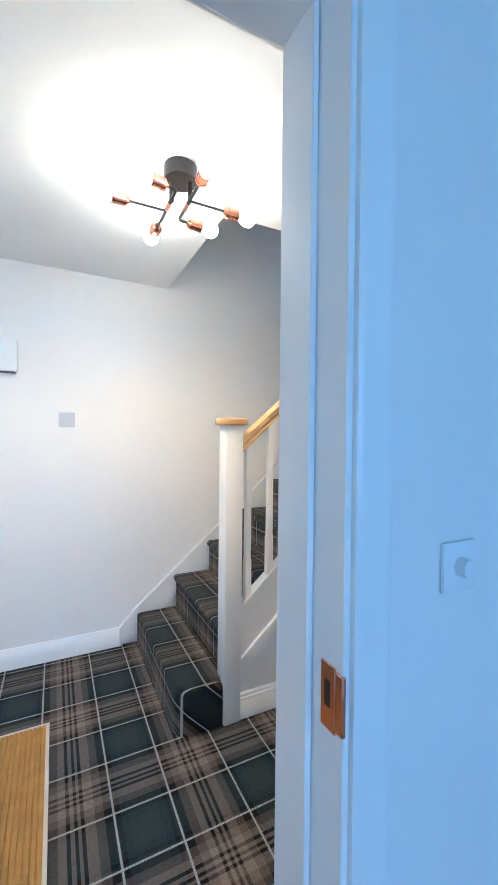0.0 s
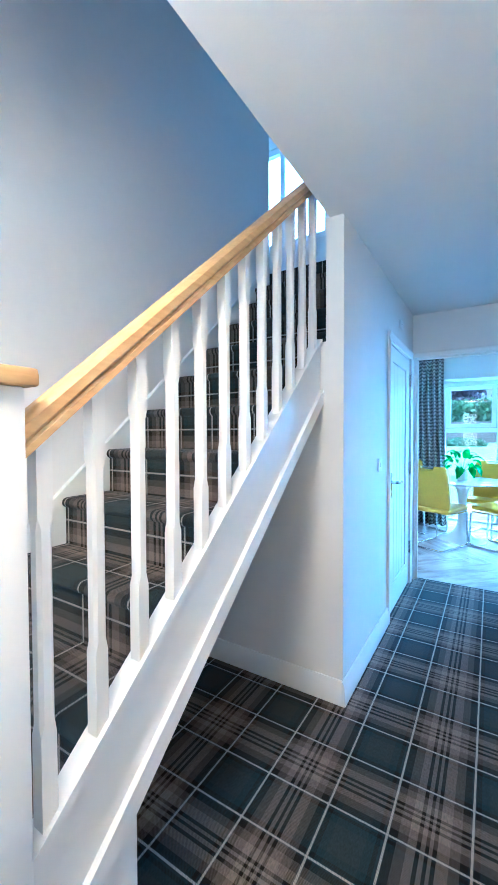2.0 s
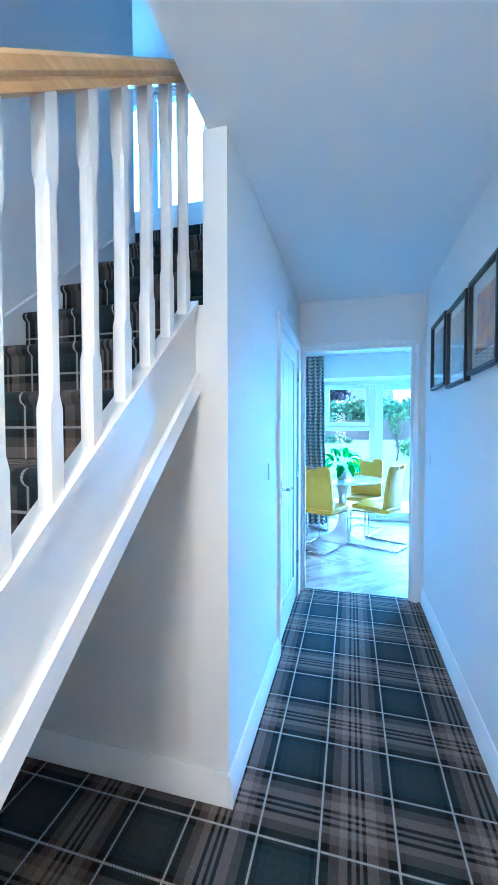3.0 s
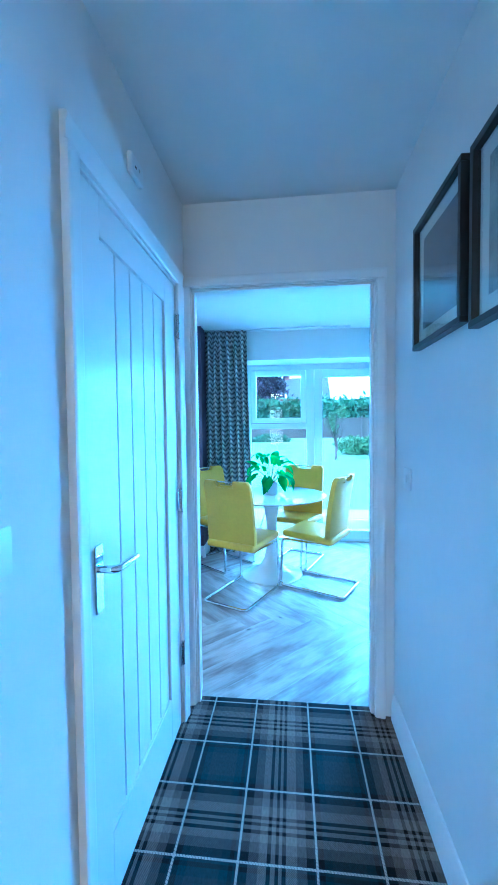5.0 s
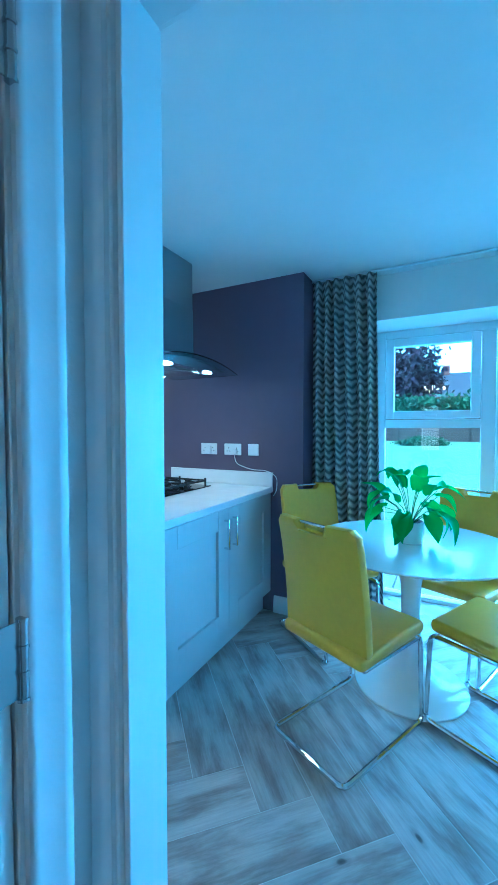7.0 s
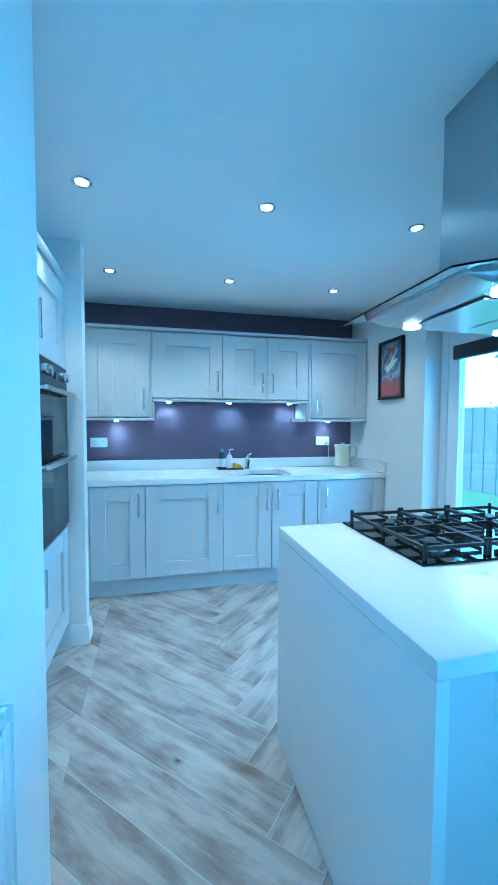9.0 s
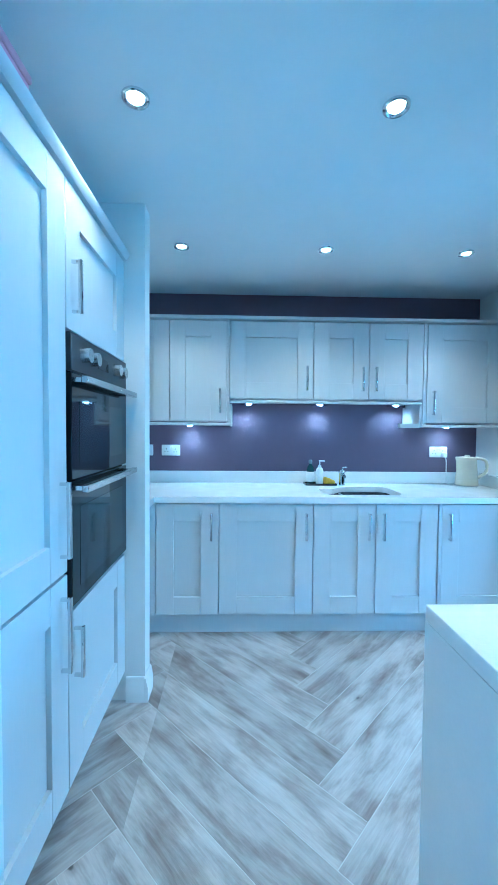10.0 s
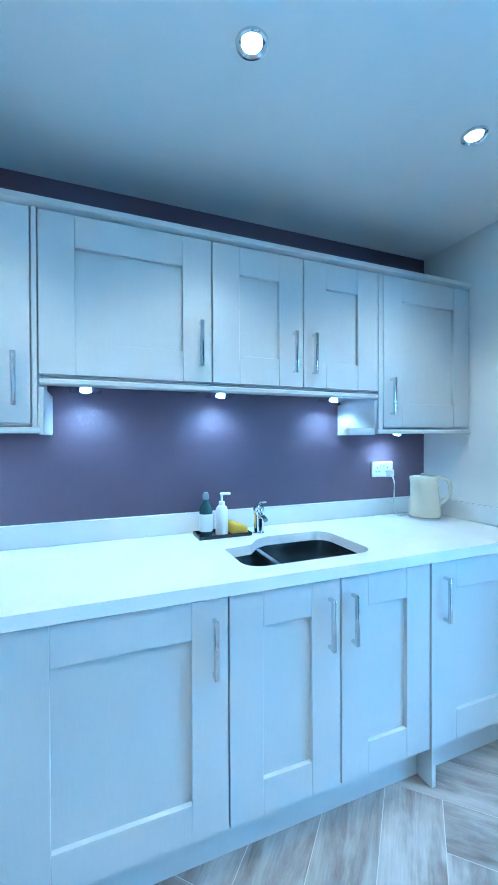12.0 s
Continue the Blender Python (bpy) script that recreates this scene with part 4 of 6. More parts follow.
def picture(m, w, h, art, label, border=0.045, frame_w=0.018, depth=0.026, group=""):
    t = new("framed_picture")
    t.matrix_world = m
    ORIGIN[t.name] = Vector((0, 0, 0))
    tagged(t, label, "picture", group)
    bm = bmesh.new()
    for a in ((-w / 2, w / 2, h / 2 - frame_w, h / 2), (-w / 2, w / 2, -h / 2, -h / 2 + frame_w), (-w / 2, -w / 2 + frame_w, -h / 2 + frame_w, h / 2 - frame_w), (w / 2 - frame_w, w / 2, -h / 2 + frame_w, h / 2 - frame_w)):
        box(bm, a[0], a[1], a[2], a[3], 0.002, depth, 0.0015)
    part("frame", bm, FRAME, t, local=True)
    bm = bmesh.new()
    box(bm, -w / 2 + frame_w, w / 2 - frame_w, -h / 2 + frame_w, h / 2 - frame_w, 0.002, 0.010)
    part("mount", bm, MOUNT, t, local=True)
    bm = bmesh.new()
    i = frame_w + border
    box(bm, -w / 2 + i, w / 2 - i, -h / 2 + i, h / 2 - i, 0.010, 0.0112)
    part("print", bm, art, t, local=True)
    bm = bmesh.new()
    box(bm, -w / 2 + frame_w, w / 2 - frame_w, -h / 2 + frame_w, h / 2 - frame_w, 0.016, 0.018)
    g = part("pane", bm, GLASS, t, local=True)
    g.visible_shadow = False
    return t


art1 = picture_art("print_autumn_hills", [(0.25, (0.10, 0.14, 0.30)), (0.42, (0.34, 0.18, 0.26)), (0.52, (0.62, 0.26, 0.10)), (0.62, (0.72, 0.40, 0.06)), (0.75, (0.50, 0.42, 0.34))], 9)
art2 = picture_art("print_grey_harbour", [(0.2, (0.08, 0.09, 0.10)), (0.5, (0.30, 0.32, 0.33)), (0.75, (0.50, 0.50, 0.47))], 7)
art3 = picture_art("print_night_water", [(0.2, (0.006, 0.010, 0.02)), (0.5, (0.02, 0.03, 0.06)), (0.62, (0.05, 0.07, 0.12)), (0.72, (0.22, 0.20, 0.16))], 5)
art4 = picture_art("print_bird_over_hills", [(0.25, (0.02, 0.05, 0.14)), (0.45, (0.05, 0.10, 0.26)), (0.55, (0.40, 0.45, 0.50)), (0.62, (0.30, 0.04, 0.03)), (0.8, (0.06, 0.04, 0.08))], 11)
for y, w, h, z, art, lab in ((3.485, 0.38, 0.425, 1.822, art1, "black framed print of warm autumn hills"), (3.905, 0.385, 0.44, 1.81, art2, "black framed pale grey harbour print"), (4.345, 0.395, 0.43, 1.836, art3, "black framed dark blue night water print")):
    picture(facing((XR, y, z), (-1, 0, 0)), w, h, art, lab + " on the hall wall", 0.065 if art is art1 else 0.045, 0.018, 0.03, "hall pictures")
pt = picture(facing((-4.45, YB, 1.81), (0, -1, 0)), 0.35, 0.505, art4, "black framed print of a white bird over red hills", 0.0, 0.022, 0.03)
bm = bmesh.new()
prism(bm, [(-0.09, 0.02), (-0.02, 0.055), (0.05, 0.14), (0.03, 0.07), (0.10, 0.085), (0.04, 0.035), (-0.01, 0.0), (-0.06, -0.02)], "z", 0.0113, 0.0125)
part("bird_shape", bm, MOUNT, pt, "pale bird shape", local=True)
bm = bmesh.new()
prism(bm, [(-0.15, -0.225), (0.15, -0.225), (0.15, -0.12), (0.06, -0.07), (0.0, -0.13), (-0.08, -0.06), (-0.15, -0.11)], "z", 0.0113, 0.0123)
part("hill_shape", bm, material("print_red_ink", (0.28, 0.03, 0.03), 0.6, scale=60, vary=0.4, bump=0.0), pt, "dark red hills", local=True)

# door mat
t = thing("door_mat", (-1.5, 0.33, 0), "golden ribbed door mat with a cream edge", "door mat")
bm = bmesh.new()
for i in range(32):
    y = 0.02 + i * 0.0193
    prism(bm, [(y + 0.0015, 0.003), (y + 0.0025, 0.010), (y + 0.0165, 0.010), (y + 0.0178, 0.003)], "x", -1.882, -1.095)
box(bm, -1.882, -1.095, 0.02, 0.635, 0.001, 0.004)
part("pile", bm, MAT, t)
part("edging", boxes((-1.897, -1.882, 0.005, 0.65, 0.0, 0.009), (-1.095, -1.08, 0.005, 0.65, 0.0, 0.009), (-1.882, -1.095, 0.635, 0.65, 0.0, 0.009), (-1.882, -1.095, 0.005, 0.02, 0.0, 0.009), bevel=0.002), MATEDGE, t)

# ---- kitchen units ----


def basis(x, y, n):
    """Local u along the run, local n outwards, z up. n: 'x' faces +x (u is +y), 'y' faces +y (u is +x), '-y' faces -y."""
    if n == "x":
        r = Matrix(((0, 1, 0), (1, 0, 0), (0, 0, 1)))
    elif n == "y":
        r = Matrix(((1, 0, 0), (0, 1, 0), (0, 0, 1)))
    else:
        r = Matrix(((1, 0, 0), (0, -1, 0), (0, 0, 1)))
    return Matrix.Translation((x, y, 0)) @ r.to_4x4()


def shaker(parent, m, u0, u1, z0, z1, side, at="top", hl=0.175, rail=0.112, lean="bar"):
    """A framed door with a recessed panel, 3 mm reveals, and a bar handle on one side ('l', 'r' or '')."""
    u0, u1, z0, z1 = u0 + 0.0025, u1 - 0.0025, z0 + 0.003, z1 - 0.005
    bm = bmesh.new()
    box(bm, u0 + rail - 0.006, u1 - rail + 0.006, -0.002, 0.0055, z0 + rail - 0.006, z1 - rail + 0.006, 0, m)
    d = part("door", bm, UNIT, parent)
    for nm, q in (("stile", (u0, u0 + rail, 0.022, z0, z1)), ("stile", (u1 - rail, u1, 0.022, z0, z1)), ("rail", (u0 + rail + 0.0004, u1 - rail - 0.0004, 0.0213, z0, z0 + rail)), ("rail", (u0 + rail + 0.0004, u1 - rail - 0.0004, 0.0213, z1 - rail, z1))):
        bm = bmesh.new()
        box(bm, q[0], q[1], -0.0025, q[2], q[3], q[4], 0.0012, m)
        part(nm, bm, UNIT, d)
    if side:
        u = u0 + 0.045 if side == "l" else u1 - 0.045
        a, b = (z1 - 0.055 - hl, z1 - 0.055) if at == "top" else ((z0 + 0.055, z0 + 0.055 + hl) if at == "bottom" else ((z0 + z1 - hl) / 2, (z0 + z1 + hl) / 2))
        bm = bmesh.new()
        box(bm, u - 0.008, u + 0.008, 0.044, 0.056, a, b, 0.003, m, 2)
        for zc in (a + 0.007, b - 0.007):
            box(bm, u - 0.005, u + 0.005, 0.0215, 0.0455, zc - 0.005, zc + 0.005, 0, m)
        part("handle", bm, CHROME, d, "chrome bar handle")
    return d


def cabinet(name, m, u0, u1, z0, z1, depth, doors, label, group, plinth=True, at="top"):
    """A carcase behind its doors. doors: (u0, u1, handle side)."""
    c = m @ Vector(((u0 + u1) / 2, 0, 0 if plinth else z0))
    t = thing(name, c, label, "cabinet", group)
    bm = bmesh.new()
    box(bm, u0 + 0.001, u1 - 0.001, -depth, -0.02, z0, z1, 0, m)
    part("body", bm, UNIT, t)
    for a, b, side in doors:
        shaker(t, m, a, b, z0, z1, side, at)
    return t


MB = basis(-4.54, 0, "x")       # base run on the back wall, door backs at x -4.54
G = "base units"
BL = "pale grey framed base cabinet with chrome handles"
cabinet("base_cabinet", MB, 4.80, 5.203, 0.148, 0.868, 0.55, [(4.80, 5.203, "r")], BL, G)
cabinet("base_cabinet", MB, 5.203, 5.806, 0.148, 0.868, 0.55, [(5.203, 5.806, "r")], "pale grey framed front of the built-in dishwasher", G)
cabinet("base_cabinet", MB, 5.806, 6.618, 0.148, 0.60, 0.55, [], "pale grey framed sink cabinet with two doors", G)
t = bpy.data.objects["base_cabinet.002"]
shaker(t, MB, 5.806, 6.212, 0.148, 0.868, "r")
shaker(t, MB, 6.212, 6.618, 0.148, 0.868, "l")
cabinet("base_cabinet", MB, 6.642, 7.255, 0.148, 0.868, 0.55, [(6.642, 7.255, "l")], BL, G)
solid("end_panel", boxes((-5.10, -4.512, 6.620, 6.640, 0.002, 0.868), bevel=0.001), UNIT, "pale grey cabinet panel reaching down to the floor", "cabinet panel")
solid("corner_post", boxes((-4.60, -4.517, 4.70, 4.797, 0.148, 0.868), bevel=0.001), UNIT, "pale grey corner post between the base cabinets", "cabinet panel")
solid("plinth", boxes((-4.60, -4.585, 4.60, 6.618, 0.002, 0.146)), UNIT, "pale grey plinth board under the base cabinets", "plinth")
solid("plinth", boxes((-4.60, -4.585, 6.642, 7.255, 0.002, 0.146)), UNIT, "pale grey plinth board under the end cabinet", "plinth")
ML = basis(0, 4.745, "y")       # the short return run
cabinet("base_cabinet", ML, -4.515, -4.06, 0.148, 0.868, 0.55, [(-4.515, -4.06, "r")], "pale grey framed corner base cabinet", G)
solid("plinth", boxes((-4.585, -4.06, 4.68, 4.695, 0.002, 0.146)), UNIT, "pale grey plinth board under the corner cabinet", "plinth")

# tall units
MT = basis(0, 4.752, "y")
t = cabinet("oven_housing", MT, -3.946, -3.318, 0.148, 0.735, 0.55, [(-3.946, -3.318, "r")], "pale grey oven housing with cupboards above and below", "tall units")
shaker(t, MT, -3.946, -3.318, 1.655, 2.13, "r", "bottom")
bm = bmesh.new()
box(bm, -3.945, -3.319, -0.55, -0.03, 0.74, 2.13, 0, MT)
part("carcase", bm, UNIT, t)
t = cabinet("larder_cabinet", MT, -3.316, -2.72, 0.148, 2.13, 0.55, [], "tall pale grey larder cabinet with two framed doors", "tall units")
shaker(t, MT, -3.316, -2.72, 0.148, 0.875, "l", "top", 0.24)
shaker(t, MT, -3.316, -2.72, 0.877, 2.13, "l", "bottom", 0.24)
t = cabinet("filler_cabinet", MT, -2.718, -2.60, 0.148, 2.13, 0.55, [], "narrow pale grey filler beside the larder", "tall units")
bm = bmesh.new()
box(bm, -2.717, -2.60, 0, 0.02, 0.148, 2.13, 0.001, MT)
part("filler_panel", bm, UNIT, t)
solid("plinth", boxes((-3.946, -2.60, 4.68, 4.695, 0.002, 0.146)), UNIT, "pale grey plinth board under the tall units", "plinth")
bm = bmesh.new()
prism(bm, [(4.20, 2.132), (4.785, 2.132), (4.80, 2.15), (4.80, 2.165), (4.20, 2.165)], "x", -3.946, -2.60)
solid("cornice", bm, UNIT, "pale grey cornice along the tops of the tall units", "cornice")

# double oven
t = thing("double_oven", (-3.63, 4.75, 0.74), "black glass built-in double oven with steel handles", "oven")
part("body", boxes((-3.935, -3.328, 4.30, 4.765, 0.742, 1.648)), BLACK, t)
part("control_panel", boxes((-3.935, -3.328, 4.765, 4.785, 1.525, 1.648), bevel=0.002), GREYPL, t)
for x in (-3.42, -3.50, -3.76, -3.84):
    bm = bmesh.new()
    cyl(bm, (x, 4.784, 1.588), (x, 4.815, 1.588), 0.026, 0.024, 24)
    part("knob", bm, STEEL, t, "brushed steel knob")
part("display", boxes((-3.68, -3.57, 4.7852, 4.787, 1.565, 1.61)), BLACKGLASS, t)
for z0, z1, lab in ((1.172, 1.520, ""), (0.755, 1.166, "")):
    dd = part("oven_door", boxes((-3.935, -3.328, 4.765, 4.785, z0, z1), bevel=0.002), BLACKGLASS, t)
    part("window", boxes((-3.87, -3.39, 4.7851, 4.786, z0 + 0.05, z1 - 0.09)), material("oven_window_glass", (0.008, 0.016, 0.02), 0.04, scale=20, vary=0.05, bump=0.0, spec=0.5), dd)
    bm = bmesh.new()
    box(bm, -3.935, -3.328, 4.815, 4.838, z1 - 0.035, z1 - 0.012, 0.003)
    box(bm, -3.92, -3.905, 4.784, 4.816, z1 - 0.03, z1 - 0.016)
    box(bm, -3.36, -3.345, 4.784, 4.816, z1 - 0.03, z1 - 0.016)
    part("handle", bm, STEEL, dd, "brushed steel bar handle")
t = thing("storage_box", (-3.1, 4.55, 2.166), "pink storage box on top of the larder", "box")
part("box_body", boxes((-3.22, -2.94, 4.48, 4.72, 2.166, 2.31), bevel=0.006), material("pink_card", (0.55, 0.30, 0.38), 0.7, scale=40, vary=0.05, bump=0.05), t)
part("lid", boxes((-3.225, -2.935, 4.475, 4.725, 2.311, 2.335), bevel=0.004), material("pink_card_lid", (0.60, 0.36, 0.43), 0.7, scale=40, vary=0.05, bump=0.05), t)

# wall units
MW = basis(-4.884, 0, "x")
G = "wall units"
WLAB = "pale grey framed wall cabinet with a chrome handle"
cabinet("wall_cabinet", MW, 4.43, 4.828, 1.395, 2.115, 0.28, [(4.43, 4.828, "l")], WLAB, G, False, "bottom")
cabinet("wall_cabinet", MW, 4.828, 5.237, 1.395, 2.115, 0.28, [(4.828, 5.237, "r")], WLAB, G, False, "bottom")
cabinet("wall_cabinet", MW, 5.257, 5.859, 1.560, 2.115, 0.28, [(5.257, 5.859, "r")], "wide pale grey framed wall cabinet over the worktop", G, False, "bottom")
cabinet("wall_cabinet", MW, 5.859, 6.662, 1.560, 2.115, 0.28, [(5.859, 6.264, "r"), (6.264, 6.662, "l")], "pale grey framed wall cabinet with two doors", G, False, "bottom")
cabinet("wall_cabinet", MW, 6.690, 7.255, 1.395, 2.115, 0.28, [(6.690, 7.255, "l")], WLAB, G, False, "bottom")
solid("divider_board", boxes((BX + 0.004, -4.862, 5.239, 5.255, 1.38, 2.115), bevel=0.001), UNIT, "pale grey side panel between wall cabinets", "cabinet panel")
solid("divider_board", boxes((BX + 0.004, -4.862, 6.664, 6.688, 1.38, 2.115), bevel=0.001), UNIT, "pale grey side panel between wall cabinets", "cabinet panel")
bm = bmesh.new()
prism(bm, [(-5.16, 2.121), (-4.860, 2.121), (-4.852, 2.127), (-4.852, 2.146), (-5.16, 2.146)], "y", 4.43, 7.257)
solid("cornice", bm, UNIT, "pale grey cornice along the tops of the wall cabinets", "cornice")
for a, b, z in ((4.43, 5.262, 1.358), (5.262, 6.656, 1.522), (6.656, 7.257, 1.358)):
    bm = bmesh.new()
    prism(bm, [(-4.895, z + 0.006), (-4.862, z + 0.006), (-4.857, z + 0.011), (-4.857, z + 0.022), (-4.862, z + 0.027), (-4.895, z + 0.027)], "y", a, b)
    solid("pelmet", bm, UNIT, "pale grey light pelmet under the wall cabinets", "pelmet")
bm = bmesh.new()
box(bm, -5.16, -4.862, 5.257, 5.275, 1.36, 1.52, 0.004)
solid("cabinet_return", bm, UNIT, "pale grey pelmet return beside the lowered cabinets", "cabinet panel")
bm = bmesh.new()
prism(bm, [(-5.16, 1.36), (-4.90, 1.36), (-4.875, 1.40), (-4.865, 1.52), (-5.16, 1.52)], "y", 6.643, 6.661)
prism(bm, [(-4.90, 1.359), (-4.862, 1.359), (-4.862, 1.39), (-4.90, 1.39)], "y", 6.50, 6.642)
solid("cabinet_return", bm, UNIT, "pale grey curved pelmet return beside the raised cabinets", "cabinet panel")
# lights under the wall units
for y, z in ((5.40, 1.558), (5.95, 1.558), (6.54, 1.558), (4.95, 1.393), (6.94, 1.393)):
    t = thing("cabinet_light", (-5.02, y, z), "small triangular steel cabinet light, lit", "cabinet light", "cabinet lights")
    bm = bmesh.new()
    prism(bm, [(-5.09, z - 0.004), (-4.95, z - 0.004), (-4.95, z - 0.012), (-5.09, z - 0.032)], "y", y - 0.06, y + 0.06)
    part("housing", bm, STEEL, t)
    bm = bmesh.new()
    cyl(bm, (-5.050, y, z - 0.0285), (-5.047, y, z - 0.022), 0.021, seg=20)
    part("lens", bm, LED, t, "lit lens").visible_shadow = False
    lamp("cabinet_lamp", "SPOT", 3.4, COOL_LED, look((-5.07, y, z - 0.0345), (-5.13, y, 0.9)), 0.005, spot=140, blend=0.9)

# worktop with an undermounted sink
bm = bmesh.new()
SX0, SX1, SY0, SY1, SM = -4.965, -4.60, 5.90, 6.43, 6.085
outer = (BX + 0.001, -4.50, 4.16, 7.258)
box(bm, BX + 0.001, -4.50, 4.16, SY0, 0.872, 0.912)
box(bm, BX + 0.001, -4.50, SY1, 7.258, 0.872, 0.912)
box(bm, BX + 0.001, SX0, SY0, SY1, 0.872, 0.912)
box(bm, SX1, -4.50, SY0, SY1, 0.872, 0.912)
for cx, cy, sx, sy in ((SX0, SY1, 1, -1), (SX1, SY1, -1, -1), (SX1, SY0, -1, 1), (SX0, SY0, 1, 1)):
    r = 0.07
    pts = [(cx, cy)] + [(cx + sx * r * (1 - math.cos(a)), cy + sy * r * (1 - math.sin(a))) for a in [i * math.pi / 12 for i in range(7)]]
    prism(bm, pts, "z", 0.8722, 0.9119)
r = 0.13
prism(bm, [(SX0, SY0), (SX0 + 0.12, SY0), (SX0 + 0.10, SY0 + 0.12), (SX0 + 0.03, SM - 0.01), (SX0, SM + 0.05)], "z", 0.8723, 0.9118)
wt = solid("worktop", bm, QUARTZ, "white quartz worktop turning the kitchen corner", "worktop")
solid("worktop", boxes((-4.498, -4.06, 4.16, 4.80, 0.872, 0.912), bevel=0.002), QUARTZ, "white quartz worktop beside the pier", "worktop")
solid("upstand", boxes((BX + 0.001, BX + 0.021, 4.16, 7.238, 0.913, 1.005), bevel=0.002), QUARTZ, "white quartz upstand along the plum wall", "upstand")
solid("upstand", boxes((BX + 0.001, -4.50, 7.239, 7.259, 0.913, 1.005), bevel=0.002), QUARTZ, "white quartz upstand along the white wall", "upstand")
t = thing("sink", (-4.78, 6.17, 0.70), "undermounted steel sink with two bowls", "sink")
for a, b, zb in ((SY0 - 0.01, SM - 0.02, 0.77), (SM + 0.0, SY1 + 0.01, 0.715)):
    bm = bmesh.new()
    x0, x1 = SX0 - 0.01, SX1 + 0.01
    rings = []
    for z, ins, rr in ((0.871, 0.0, 0.05), (0.80, 0.004, 0.05), (zb + 0.03, 0.008, 0.05), (zb + 0.008, 0.018, 0.045), (zb, 0.04, 0.03)):
        pts = []
        for cx, cy, a0 in ((x1 - ins - rr, b - ins - rr, 0), (x0 + ins + rr, b - ins - rr, 1), (x0 + ins + rr, a + ins + rr, 2), (x1 - ins - rr, a + ins + rr, 3)):
            for kk in range(5):
                an = (a0 + kk / 4) * math.pi / 2
                pts.append(bm.verts.new((cx + rr * math.cos(an), cy + rr * math.sin(an), z)))
        rings.append(pts)
    for r0, r1 in zip(rings, rings[1:]):
        for i in range(20):
            bm.faces.new((r0[i], r0[(i + 1) % 20], r1[(i + 1) % 20], r1[i]))
    bm.faces.new(rings[-1])
    bo = part("bowl", bm, SINKSTEEL, t)
    bm = bmesh.new()
    lathe(bm, [(0.04, 0.0), (0.04, 0.002), (0.028, 0.003)], 20, at=((x0 + x1) / 2, (a + b) / 2, zb + 0.001))
    part("drain", bm, CHROME, bo, "chrome drain")
part("divider", boxes((SX0 + 0.03, SX1 + 0.01, SM - 0.021, SM + 0.001, 0.855, 0.8705), bevel=0.002), STEEL, t)
t = thing("tap", (-5.03, 6.125, 0.912), "short chrome mixer tap behind the sink", "tap")
bm = bmesh.new()
lathe(bm, [(0.027, 0), (0.027, 0.006), (0.022, 0.010), (0.022, 0.085), (0.025, 0.09), (0.025, 0.115), (0.018, 0.124)], 20, at=(-5.03, 6.125, 0.912))
part("column", bm, CHROME, t)
bm = bmesh.new()
tube(bm, arc([(-5.03, 6.125, 1.03), (-5.03, 6.13, 1.052), (-5.005, 6.155, 1.058)], 0.012), 0.006, 8)
part("lever", bm, CHROME, t)
bm = bmesh.new()
tube(bm, arc([(-5.02, 6.125, 0.99), (-4.985, 6.126, 0.998), (-4.955, 6.127, 0.985)], 0.03), 0.011, 10)
part("spout", bm, CHROME, t)

# washing-up things
TX, TY = -5.06, 5.96
t = thing("soap_tray", (TX, TY, 0.912), "black rectangular tray beside the sink", "tray")
bm = bmesh.new()
box(bm, TX - 0.055, TX + 0.055, TY - 0.115, TY + 0.115, 0.912, 0.918, 0.002)
for a in ((TX - 0.06, TX - 0.054, TY - 0.12, TY + 0.12), (TX + 0.054, TX + 0.06, TY - 0.12, TY + 0.12), (TX - 0.054, TX + 0.054, TY - 0.12, TY - 0.114), (TX - 0.054, TX + 0.054, TY + 0.114, TY + 0.12)):
    box(bm, *a, 0.9125, 0.928, 0.001)
part("tray_body", bm, BLACK, t)
t = thing("washing_up_bottle", (TX, TY - 0.075, 0.919), "dark smoky washing-up liquid bottle with a white label", "bottle")
bm = bmesh.new()
lathe(bm, [(0.026, 0), (0.029, 0.004), (0.029, 0.11), (0.024, 0.13), (0.012, 0.15), (0.011, 0.158)], 20, at=(TX, TY - 0.075, 0.919))
part("bottle", bm, LIQUID, t)
bm = bmesh.new()
lathe(bm, [(0.013, 0.158), (0.014, 0.165), (0.014, 0.178), (0.008, 0.188)], 16, at=(TX, TY - 0.075, 0.919))
part("cap", bm, GREYCAP, t, "grey cap")
bm = bmesh.new()
lathe(bm, [(0.0295, 0.02), (0.0298, 0.021), (0.0298, 0.095), (0.0295, 0.096)], 20, at=(TX, TY - 0.075, 0.919))
part("paper_label", bm, PLASTIC, t, "plain white label")
t = thing("soap_dispenser", (TX + 0.01, TY - 0.005, 0.919), "white soap bottle with a pump", "soap dispenser")
bm = bmesh.new()
lathe(bm, [(0.026, 0), (0.028, 0.004), (0.028, 0.105), (0.022, 0.122), (0.012, 0.13)], 20, at=(TX + 0.01, TY - 0.005, 0.919))
part("bottle", bm, PLASTIC, t)
bm = bmesh.new()
cyl(bm, (TX + 0.01, TY - 0.005, 1.045), (TX + 0.01, TY - 0.005, 1.065), 0.013, seg=16)
cyl(bm, (TX + 0.01, TY - 0.005, 1.065), (TX + 0.01, TY - 0.005, 1.095), 0.005, seg=10)
box(bm, TX + 0.002, TX + 0.018, TY - 0.012, TY + 0.035, 1.093, 1.104, 0.003)
part("pump", bm, PLASTIC, t)
bm = bmesh.new()
